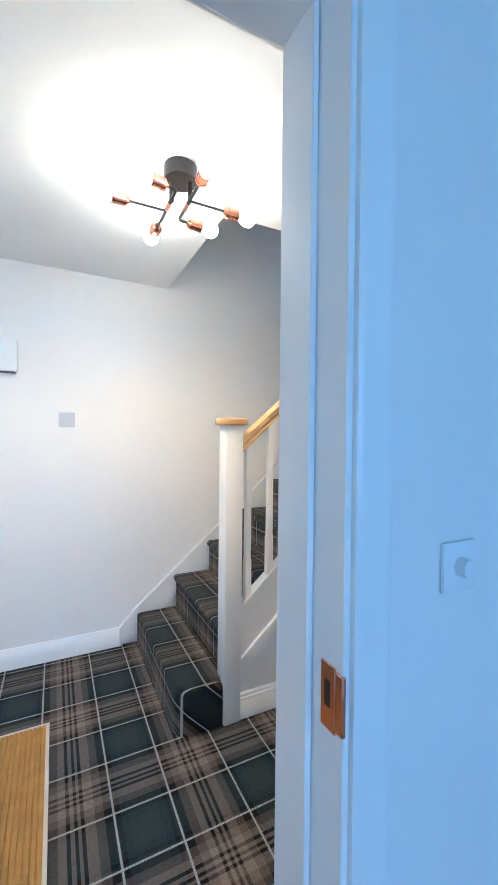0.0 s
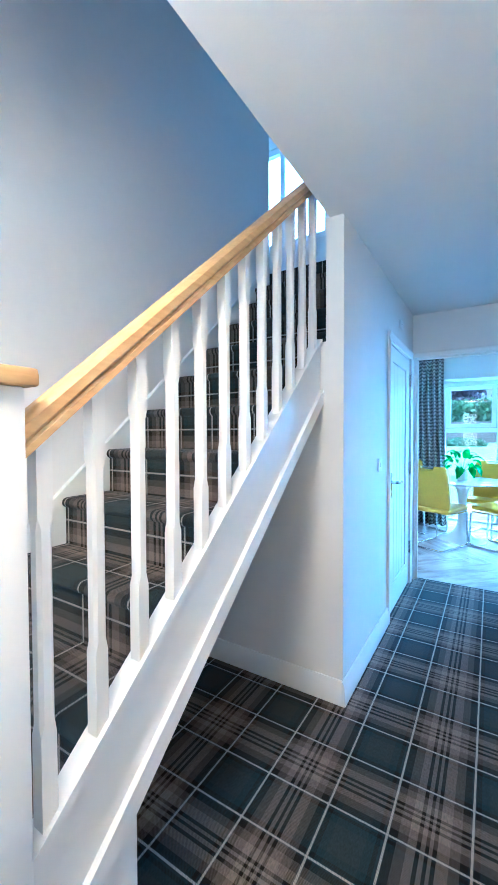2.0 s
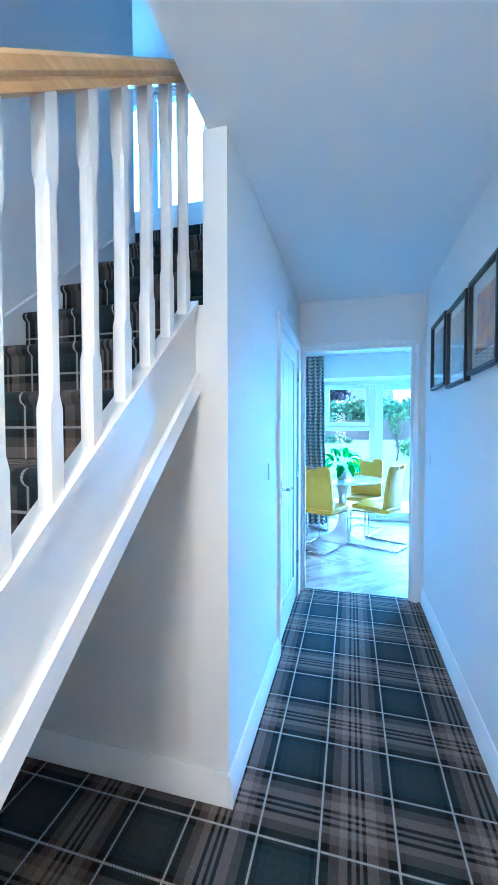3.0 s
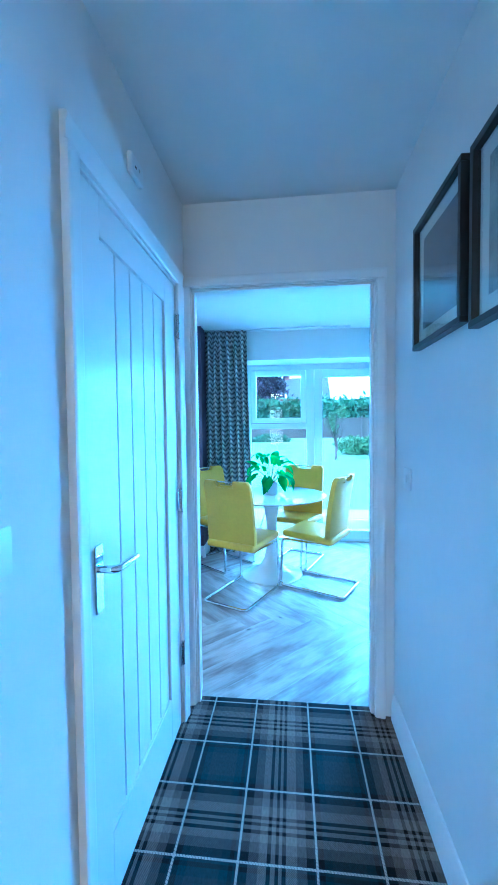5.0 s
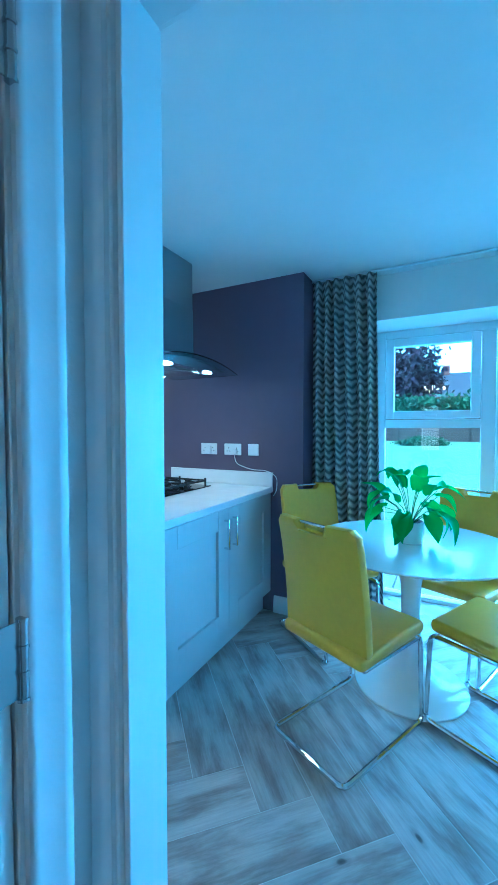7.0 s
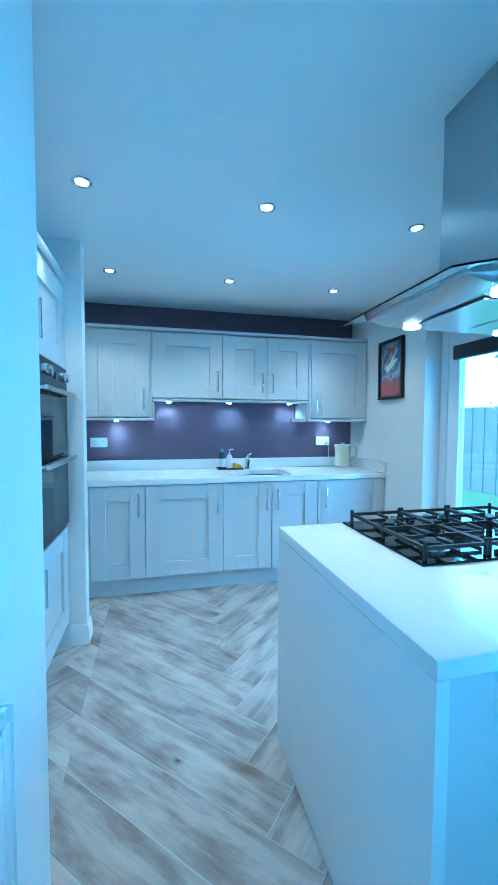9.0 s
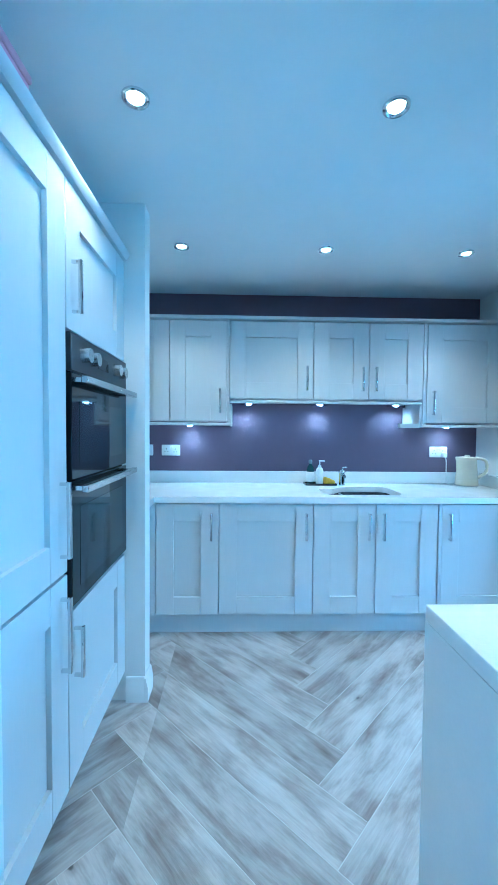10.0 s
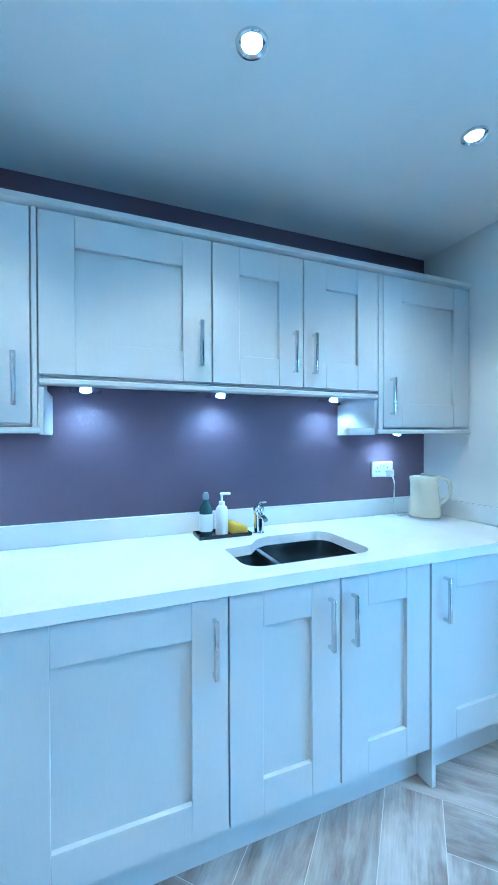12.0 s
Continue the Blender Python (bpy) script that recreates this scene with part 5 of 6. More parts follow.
box(bm, TX - 0.03, TX + 0.04, TY + 0.03, TY + 0.113, 0.9185, 0.962, 0.014, seg=3)
for v in bm.verts:
    v.co.z += 0.012 * math.sin((v.co.y - TY) * 40) * (v.co.z > 0.93)
solid("sponge", bm, SPONGE, "yellow sponge lying on the black tray", "sponge")

# kettle
KX, KY = -4.99, 7.08
t = thing("kettle", (KX, KY, 0.912), "cream enamel electric kettle with a steel base ring", "kettle")
bm = bmesh.new()
lathe(bm, [(0.078, 0.0), (0.08, 0.004), (0.08, 0.014)], 32, at=(KX, KY, 0.913))
part("base", bm, STEEL, t)
bm = bmesh.new()
lathe(bm, [(0.079, 0.016), (0.081, 0.022), (0.079, 0.05), (0.072, 0.12), (0.066, 0.19), (0.063, 0.222), (0.058, 0.229), (0.02, 0.233)], 32, at=(KX, KY, 0.912))
for v in bm.verts:
    if v.co.z > 1.07:
        a = (v.co.z - 1.07) / 0.07
        if v.co.y < KY - 0.045:
            v.co.y -= 0.022 * a
part("body", bm, CREAM, t)
bm = bmesh.new()
tube(bm, arc([(KX + 0.03, KY + 0.045, 1.135), (KX + 0.06, KY + 0.115, 1.125), (KX + 0.06, KY + 0.12, 1.03), (KX + 0.035, KY + 0.065, 0.985)], 0.035), 0.011, 10)
part("handle", bm, CREAM, t)
bm = bmesh.new()
lathe(bm, [(0.018, 0), (0.02, 0.006), (0.012, 0.012)], 16, at=(KX, KY, 1.145))
part("lid_knob", bm, CREAM, t)
bm = bmesh.new()
tube(bm, arc([(BX + 0.035, 6.985, 1.14), (BX + 0.06, 6.985, 1.10), (BX + 0.04, 6.995, 0.96), (-5.10, 6.98, 0.918), (-5.06, 7.02, 0.918)], 0.025), 0.0035, 8)
part("cable", bm, PLASTIC, t, "white power cable")
bm = bmesh.new()
box(bm, BX + 0.0105, BX + 0.04, 6.965, 7.005, 1.125, 1.165, 0.006)
part("plug", bm, PLASTIC, t, "white plug in the socket")
for y in (4.575, 4.788, 6.945):
    plate("wall_socket", facing((BX, y, 1.168), (1, 0, 0)), 0.146, 0.086, "white plastic double socket on the plum wall", "socket", "socket" if y != 4.575 else "switch")
# air fryer
t = thing("air_fryer", (-4.93, 4.38, 0.912), "black rounded air fryer with a pale handle", "air fryer")
bm = bmesh.new()
lathe(bm, [(0.12, 0), (0.135, 0.01), (0.14, 0.15), (0.137, 0.24), (0.11, 0.30), (0.05, 0.325)], 32, at=(-4.93, 4.36, 0.912))
part("body", bm, BLACK, t)
bm = bmesh.new()
box(bm, -4.87, -4.82, 4.45, 4.53, 0.96, 1.13, 0.012, seg=2)
part("handle", bm, PLASTIC, t, "pale handle")
bm = bmesh.new()
lathe(bm, [(0.141, 0.19), (0.143, 0.192), (0.143, 0.198), (0.141, 0.2)], 32, at=(-4.93, 4.36, 0.912))
part("trim_ring", bm, CHROME, t)

# ---- hob counter ----
PX0, PX1, PY0 = -3.0, -2.06, 5.785
t = thing("hob_worktop", (-2.53, 6.4, 0), "white quartz counter with a full-height end slab", "worktop")
part("top_slab", boxes((PX0, PX1, PY0, YP - 0.001, 0.872, 0.912), bevel=0.002), QUARTZ, t)
part("end_slab", boxes((PX0, PX1, PY0, PY0 + 0.03, 0.0, 0.8715), bevel=0.001), QUARTZ, t)
solid("upstand", boxes((PX0 + 0.03, PX1, YP - 0.021, YP - 0.001, 0.913, 1.015), bevel=0.002), QUARTZ, "white quartz upstand along the plum feature wall", "upstand")
MP = basis(-2.098, 0, "x")
G = "hob counter units"
cabinet("hob_cabinet", MP, PY0 + 0.032, 6.415, 0.148, 0.868, 0.40, [(PY0 + 0.032, 6.415, "r")], "pale grey framed cabinet under the hob counter", G)
cabinet("hob_cabinet", MP, 6.415, 7.015, 0.148, 0.868, 0.40, [(6.415, 7.015, "l")], "pale grey framed cabinet under the hob counter", G)
MQ = Matrix.Translation((-2.96, 0, 0)) @ Matrix(((0, -1, 0), (1, 0, 0), (0, 0, 1))).to_4x4()
cabinet("island_cabinet", MQ, PY0 + 0.032, 6.415, 0.148, 0.868, 0.42, [(PY0 + 0.032, 6.415, "r")], "pale grey framed cabinet facing the sink", G)
cabinet("island_cabinet", MQ, 6.415, 7.015, 0.148, 0.868, 0.42, [(6.415, 7.015, "l")], "pale grey framed cabinet facing the sink", G)
solid("plinth", boxes((-2.155, -2.14, PY0 + 0.032, 7.015, 0.002, 0.146)), UNIT, "pale grey plinth board under the hob counter", "plinth")
solid("plinth", boxes((-2.93, -2.915, PY0 + 0.032, 7.015, 0.002, 0.146)), UNIT, "pale grey plinth board on the sink side of the hob counter", "plinth")

# gas hob
t = thing("gas_hob", (-2.72, 6.44, 0.912), "black glass gas hob with five burners and iron grates", "hob")
HX0, HX1, HY0, HY1 = -2.985, -2.465, 6.065, 6.825
part("glass_top", boxes((HX0, HX1, HY0, HY1, 0.9125, 0.921), bevel=0.002), BLACKGLASS, t)
cx, cy = (HX0 + HX1) / 2, (HY0 + HY1) / 2
for bx, by, r in ((-2.86, 6.20, 0.04), (-2.60, 6.20, 0.048), (-2.73, 6.445, 0.06), (-2.86, 6.69, 0.048), (-2.60, 6.69, 0.036)):
    bm = bmesh.new()
    lathe(bm, [(r + 0.012, 0), (r + 0.012, 0.004), (r, 0.008), (r, 0.018)], 24, at=(bx, by, 0.9212))
    b = part("burner", bm, STEEL, t, "steel burner ring")
    bm = bmesh.new()
    lathe(bm, [(r * 0.78, 0.0181), (r * 0.8, 0.021), (r * 0.76, 0.026), (r * 0.3, 0.027)], 24, at=(bx, by, 0.9212))
    part("burner_cap", bm, IRON, b, "black burner cap")
for a, b in ((HY0 + 0.03, HY0 + 0.255), (HY0 + 0.268, HY1 - 0.268), (HY1 - 0.255, HY1 - 0.03)):
    bm = bmesh.new()
    x0, x1, z = HX0 + 0.03, HX1 - 0.03, 0.958
    fl = (0.005, 0.006)
    for q in (((x0, a, z), (x1, a, z)), ((x0, b, z), (x1, b, z)), ((x0, a, z), (x0, b, z)), ((x1, a, z), (x1, b, z)), ((cx, a, z), (cx, b, z))):
        tube(bm, q, 0, flat=fl)
    my = (a + b) / 2
    for xx in ((x0 + cx) / 2, (x1 + cx) / 2):
        tube(bm, ((xx, a, z), (xx, my - 0.03, z)), 0, flat=fl)
        tube(bm, ((xx, b, z), (xx, my + 0.03, z)), 0, flat=fl)
        tube(bm, ((xx - 0.1, my, z), (xx - 0.03, my, z)), 0, flat=fl)
        tube(bm, ((xx + 0.03, my, z), (xx + 0.1, my, z)), 0, flat=fl)
    for xx in (x0, cx, x1):
        for yy in (a, b):
            box(bm, xx - 0.005, xx + 0.005, yy - 0.005, yy + 0.005, 0.9212, z + 0.018)
    part("grate", bm, IRON, t, "black cast iron grate")
for i in range(5):
    bm = bmesh.new()
    lathe(bm, [(0.018, 0), (0.018, 0.004), (0.015, 0.02), (0.012, 0.022)], 18, at=(HX0 + 0.045, cy - 0.16 + 0.08 * i, 0.9212))
    part("knob", bm, STEEL, t, "steel hob knob")

# cooker hood
HCX, HCY = -2.555, 6.42
t = thing("cooker_hood", (HCX, HCY, CH), "brushed steel island cooker hood with a curved glass canopy, lights on", "cooker hood")
part("chimney", boxes((-2.676, -2.434, 6.27, 6.565, 1.78, CH - 0.001), bevel=0.002), HOODSTEEL, t)
part("chimney_sleeve", boxes((-2.679, -2.431, 6.267, 6.568, 1.778, 2.10), bevel=0.002), HOODSTEEL, t)
bm = bmesh.new()
n = 20
def hoodz(y):
    return 1.769 - 0.30 * (y - HCY) ** 2
rows = []
for i in range(n + 1):
    y = HCY - 0.36 + 0.72 * i / n
    zt = hoodz(y) - 0.012
    zb = 1.700 + 0.02 * min(1, abs(y - HCY) / 0.36) ** 6
    rows.append([bm.verts.new((x, y, z)) for x, z in ((-2.79, zb), (-2.32, zb), (-2.32, max(zt, zb + 0.004)), (-2.79, max(zt, zb + 0.004)))])
for a, b in zip(rows, rows[1:]):
    for j in range(4):
        bm.faces.new((a[j], a[(j + 1) % 4], b[(j + 1) % 4], b[j]))
bm.faces.new(rows[0][::-1]), bm.faces.new(rows[-1])
part("hood_body", bm, STEEL, t)
bm = bmesh.new()
rows = []
for i in range(n + 1):
    y = HCY - 0.45 + 0.90 * i / n
    z = hoodz(y)
    rows.append([bm.verts.new((x, y, zz)) for x, zz in ((-2.84, z - 0.003), (-2.27, z - 0.003), (-2.27, z + 0.003), (-2.84, z + 0.003))])
for a, b in zip(rows, rows[1:]):
    for j in range(4):
        bm.faces.new((a[j], a[(j + 1) % 4], b[(j + 1) % 4], b[j]))
bm.faces.new(rows[0][::-1]), bm.faces.new(rows[-1])
part("glass_canopy", bm, CANOPY, t, "curved clear glass canopy").visible_shadow = False
for y0, y1 in ((6.20, 6.415), (6.425, 6.64)):
    part("filter", boxes((-2.70, -2.41, y0, y1, 1.693, 1.6985), bevel=0.001), STEEL, t, "steel grease filter")
for x in (-2.36, -2.75):
    for y in (6.215, 6.62):
        bm = bmesh.new()
        cyl(bm, (x, y, 1.694), (x, y, 1.699), 0.03, seg=20)
        part("hood_lamp", bm, DOWN, t, "lit round lamp").visible_shadow = False
        lamp("hood_spot", "SPOT", 4, SPOT_WARM, look((x, y, 1.688), (x, y, 0.9)), 0.03, spot=120, blend=0.7)

# sockets on the plum feature wall
for x, w, kd in ((-2.605, 0.146, "socket"), (-2.392, 0.146, "socket"), (-2.218, 0.086, "none")):
    plate("wall_socket", facing((x, YP, 1.175), (0, -1, 0)), w, 0.086, "white plastic double socket over the hob counter" if kd == "socket" else "plain white plastic plate over the hob counter", "socket", kd)
t = thing("socket_adapter", (-2.60, YP - 0.02, 1.17), "small white plug-in adapter in the socket", "adapter")
part("adapter_body", boxes((-2.625, -2.575, YP - 0.035, YP - 0.0105, 1.135, 1.20), bevel=0.006), PLASTIC, t)
t = thing("phone_cable", (-2.36, YP - 0.02, 1.17), "white plug with a long cable hanging over the counter end", "cable")
part("plug", boxes((-2.385, -2.345, YP - 0.036, YP - 0.0105, 1.14, 1.18), bevel=0.005), PLASTIC, t)
bm = bmesh.new()
tube(bm, arc([(-2.365, YP - 0.03, 1.14), (-2.35, YP - 0.035, 1.07), (-2.22, YP - 0.03, 1.03), (-2.10, YP - 0.03, 1.03), (-2.015, YP - 0.03, 0.99), (-2.02, YP - 0.03, 0.88), (-2.045, YP - 0.03, 0.85)], 0.04), 0.003, 8)
part("cable", bm, PLASTIC, t)

# downlights
for x, y in ((-3.359, 4.982), (-3.359, 5.828), (-3.359, 6.668), (-4.372, 4.983), (-4.372, 5.828), (-4.378, 6.670)):
    t = thing("downlight", (x, y, CH), "round recessed ceiling downlight, lit", "downlight", "kitchen downlights")
    bm = bmesh.new()
    rr = [(0.025, 0.0), (0.045, 0.0), (0.043, 0.006), (0.036, 0.008), (0.029, 0.004)]
    rings = [[bm.verts.new((x + r * math.cos(i * math.pi / 12), y + r * math.sin(i * math.pi / 12), CH - z)) for i in range(24)] for r, z in rr]
    for a, b in zip(rings, rings[1:] + rings[:1]):
        for i in range(24):
            bm.faces.new((a[i], a[(i + 1) % 24], b[(i + 1) % 24], b[i]))
    part("bezel", bm, CHROME, t, "chrome bezel")
    bm = bmesh.new()
    cyl(bm, (x, y, CH - 0.004), (x, y, CH - 0.0005), 0.0255, seg=24)
    part("lamp_face", bm, DOWN, t, "lit lamp").visible_shadow = False
    lamp("downlight_spot", "SPOT", 21, SPOT_WARM, look((x, y, CH - 0.012), (x, y + 0.0001, 0)), 0.03, spot=110, blend=0.6)

# radiator on the wall inside the kitchen door
t = thing("radiator", (-1.92, YK + 0.03, 0.15), "white ribbed panel radiator beside the kitchen door", "radiator")
for i in range(16):
    x = -2.19 + i * 0.034
    part("rib", boxes((x, x + 0.026, YK + 0.042, YK + 0.050, 0.18, 0.835), bevel=0.003), TRIM, t)
bm = bmesh.new()
box(bm, -2.195, -1.645, YK + 0.03, YK + 0.043, 0.16, 0.85, 0.003)
part("panel", bm, TRIM, t)
bm = bmesh.new()
box(bm, -2.20, -2.196, YK + 0.004, YK + 0.052, 0.16, 0.858)
box(bm, -1.644, -1.64, YK + 0.004, YK + 0.052, 0.16, 0.858)
for i in range(18):
    x = -2.19 + i * 0.03
    box(bm, x, x + 0.012, YK + 0.006, YK + 0.045, 0.852, 0.857)
part("top_grille", bm, TRIM, t)
part("bracket", boxes((-2.12, -2.08, YK, YK + 0.03, 0.2, 0.8), (-1.76, -1.72, YK, YK + 0.03, 0.2, 0.8)), TRIM, t)

# glazed kitchen side door
t = thing("door_side", (-3.55, 7.46, 0), "white glazed side door with a dark blind cassette", "door", kind="structure")
part("door_frame", boxes((-4.03, -3.96, 7.40, 7.47, 0, 2.06), (-3.15, -3.08, 7.40, 7.47, 0, 2.06), (-3.96, -3.15, 7.40, 7.47, 1.99, 2.06), bevel=0.003), UPVC, t)
part("leaf", boxes((-3.955, -3.85, 7.405, 7.465, 0.01, 1.985), (-3.26, -3.155, 7.405, 7.465, 0.01, 1.985), (-3.85, -3.26, 7.405, 7.465, 0.01, 0.22), (-3.85, -3.26, 7.405, 7.465, 1.89, 1.985), bevel=0.004), UPVC, t)
part("pane", boxes((-3.85, -3.26, 7.43, 7.44, 0.22, 1.89)), GLASS, t).visible_shadow = False
part("blind_cassette", boxes((-3.87, -3.24, 7.36, 7.404, 1.80, 1.90), bevel=0.006), GREYPL, t, "dark blind cassette")

# ---- garden doors ----
FY = 7.70
t = thing("garden_doors", (-0.3, FY + 0.03, 0), "white framed garden doors with a side window", "garden door", kind="structure")
a, b = FY, FY + 0.07
part("outer_frame", boxes((-1.46, -1.39, a, b, 0, 2.09), (0.88, 0.95, a, b, 0, 2.09), (-1.39, 0.88, a, b, 2.03, 2.09), (-0.735, -0.645, a, b, 0.03, 2.03), (-1.39, 0.88, a, b, 0, 0.03), bevel=0.004), UPVC, t)
w = part("casement", boxes((-1.385, -1.325, a - 0.012, b - 0.012, 1.405, 2.025), (-0.80, -0.74, a - 0.012, b - 0.012, 1.405, 2.025), (-1.325, -0.80, a - 0.012, b - 0.012, 1.965, 2.025), (-1.325, -0.80, a - 0.012, b - 0.012, 1.405, 1.465), bevel=0.004), UPVC, t)
part("pane", boxes((-1.325, -0.80, a + 0.02, a + 0.03, 1.465, 1.965)), GLASS, w).visible_shadow = False
bm = bmesh.new()
box(bm, -1.12, -1.02, a - 0.026, a - 0.013, 1.42, 1.44, 0.003)
part("catch", bm, UPVC, w)
part("transom", boxes((-1.39, -0.735, a, b, 1.335, 1.40), bevel=0.004), UPVC, t)
part("side_pane", boxes((-1.385, -0.74, a + 0.02, a + 0.03, 0.05, 1.335)), GLASS, t).visible_shadow = False
for x0, x1, hx_ in ((-0.64, 0.115, 0.06), (0.12, 0.875, 0.17)):
    dl = part("door_leaf", boxes((x0, x0 + 0.09, a - 0.01, b - 0.01, 0.035, 2.025), (x1 - 0.09, x1, a - 0.01, b - 0.01, 0.035, 2.025), (x0 + 0.09, x1 - 0.09, a - 0.01, b - 0.01, 0.035, 0.135), (x0 + 0.09, x1 - 0.09, a - 0.01, b - 0.01, 1.935, 2.025), bevel=0.004), UPVC, t)
    part("pane", boxes((x0 + 0.09, x1 - 0.09, a + 0.02, a + 0.03, 0.135, 1.935)), GLASS, dl).visible_shadow = False
    bm = bmesh.new()
    box(bm, hx_ - 0.014, hx_ + 0.014, a - 0.018, a - 0.0095, 0.93, 1.12, 0.003)
    tube(bm, arc([(hx_, a - 0.014, 1.02), (hx_, a - 0.055, 1.02), (hx_ - 0.10, a - 0.055, 1.02)], 0.015), 0.008, 8)
    part("handle", bm, CHROME, dl, "steel lever handle")

# curtain
bm = bmesh.new()
uvl = bm.loops.layers.uv.new("cloth")
NU, NV = 150, 26
grid = []
for j in range(NV + 1):
    v = j / NV
    z = 2.385 - v * 2.37
    row = []
    for i in range(NU + 1):
        s = i / NU
        flare = 1.0 + 0.16 * v
        x = -1.845 + 0.46 * s * flare + 0.01 * math.sin(9 * s + 3 * v)
        head = 0.45 if v < 0.06 else 1.0
        amp = 0.06 * head * (0.85 + 0.3 * noise.noise(Vector((s * 9, v * 1.4, 1.0))))
        y = 7.21 + amp * math.sin(2 * math.pi * 6.5 * s + 0.5 * math.sin(3.5 * v + 7 * s)) + 0.008 * noise.noise(Vector((s * 6, v * 5, 4)))
        row.append(bm.verts.new((x, y, z)))
    grid.append(row)
for j in range(NV):
    for i in range(NU):
        f = bm.faces.new((grid[j][i], grid[j][i + 1], grid[j + 1][i + 1], grid[j + 1][i]))
        for lp, (ii, jj) in zip(f.loops, ((i, j), (i + 1, j), (i + 1, j + 1), (i, j + 1))):
            lp[uvl].uv = (ii / NU * 1.3, jj / NV * 2.37)
t = thing("curtain", (-1.62, 7.21, 0.015), "full-length pleated curtain with dark and cream chevrons", "curtain")
c = part("cloth", bm, CURTAIN, t)
md = c.modifiers.new("thickness", "SOLIDIFY")
md.thickness = 0.003
bm = bmesh.new()
cyl(bm, (-1.834, 7.21, 2.392), (-0.3, 7.21, 2.392), 0.008, seg=10)
part("track", bm, UPVC, t, "white curtain track")

# ---- dining table and chairs ----
TBX, TBY = -1.10, 6.61
t = thing("dining_table", (TBX, TBY, 0), "round white pedestal dining table", "table")
bm = bmesh.new()
lathe(bm, [(0.40, 0.715), (0.47, 0.722), (0.497, 0.733), (0.5, 0.738), (0.497, 0.742), (0.49, 0.743)], 64, at=(TBX, TBY, 0))
part("tabletop", bm, TABLEW, t)
bm = bmesh.new()
lathe(bm, [(0.275, 0), (0.275, 0.008), (0.265, 0.014), (0.19, 0.035), (0.12, 0.075), (0.075, 0.14), (0.052, 0.24), (0.045, 0.38), (0.05, 0.52), (0.07, 0.63), (0.12, 0.69), (0.2, 0.714)], 48, at=(TBX, TBY, 0))
part("pedestal", bm, TABLEW, t)


def chair(x, y, ang, label):
    t = new("dining_chair")
    ORIGIN[t.name] = Vector((0, 0, 0))
    tagged(t, label, "chair", "chairs round the table")
    W = 0.215
    # seat pad, lifted a little at the front
    bm = bmesh.new()
    box(bm, -W, W, -0.20, 0.25, 0.415, 0.475, 0.022, seg=3)
    for v in bm.verts:
        v.co.z += 0.02 * max(0, v.co.y) / 0.25 - 0.012 * math.cos(v.co.x / W * 1.4) * (v.co.z > 0.45)
    part("seat", bm, LEATHER, t, local=True)
    # backrest with a hand hold cut out of its top edge
    bm = bmesh.new()
    nx, hz = 0.078, 0.055
    z0, z1 = 0.42, 0.955
    outline = [(-W + 0.015, z0), (W - 0.015, z0), (W, z0 + 0.05), (W - 0.005, z1 - 0.03), (W - 0.03, z1), (nx, z1), (nx, z1 - hz), (-nx, z1 - hz), (-nx, z1), (-W + 0.03, z1), (-W + 0.005, z1 - 0.03), (-W, z0 + 0.05)]
    prism(bm, outline, "y", -0.022, 0.022)
    bmesh.ops.bevel(bm, geom=[e for e in bm.edges if abs(e.verts[0].co.y - e.verts[1].co.y) < 1e-5], offset=0.012, segments=2, affect="EDGES", profile=0.6)
    for k in range(1, 8):
        z = z0 + (z1 - z0) * k / 8
        bmesh.ops.bisect_plane(bm, geom=bm.verts[:] + bm.edges[:] + bm.faces[:], plane_co=(0, 0, z), plane_no=(0, 0, 1))
    for v in bm.verts:
        q = (v.co.z - z0) / (z1 - z0)
        v.co.y += -0.175 - 0.01 * q - 0.06 * q * q + 0.025 * (v.co.x / W) ** 2
    part("backrest", bm, LEATHER, t, local=True)
    bm = bmesh.new()
    cyl(bm, (-nx - 0.004, -0.235, z1 - 0.012), (nx + 0.004, -0.235, z1 - 0.012), 0.007, seg=12)
    part("hand_bar", bm, CHROME, t, "chrome hand bar", local=True)
    # cantilever frame of flat chromed tube
    bm = bmesh.new()
    fx = 0.19
    pts = arc([(-fx, -0.16, 0.408), (-fx, 0.255, 0.408), (-fx, 0.275, 0.012), (-fx, -0.275, 0.012), (fx, -0.275, 0.012), (fx, 0.275, 0.012), (fx, 0.255, 0.408), (fx, -0.16, 0.408)], 0.035, 5)
    tube(bm, pts, 0.011, 8)
    part("frame", bm, CHROME, t, "chromed cantilever frame", local=True)
    bm = bmesh.new()
    tube(bm, [(-fx, -0.12, 0.408), (fx, -0.12, 0.408)], 0.009, 8)
    part("crossbar", bm, CHROME, t, "chrome crossbar under the seat", local=True)
    t.matrix_world = pose(x, y, 0, 0, 0, ang)
    return t


def heading(dx, dy):
    return math.degrees(math.atan2(-dx, dy))


LAB = "mustard leather cantilever chair with chrome frame, at the table"
c0 = chair(-1.315, 6.165, heading(0.42, 0.907), LAB)
copy_thing(c0, pose(-0.68, 6.40, 0, 0, 0, heading(-0.887, 0.462)))
copy_thing(c0, pose(-0.86, 6.99, 0, 0, 0, heading(-0.38, -0.92)))
copy_thing(c0, pose(-1.62, 6.86, 0, 0, 0, heading(0.78, -0.62)))

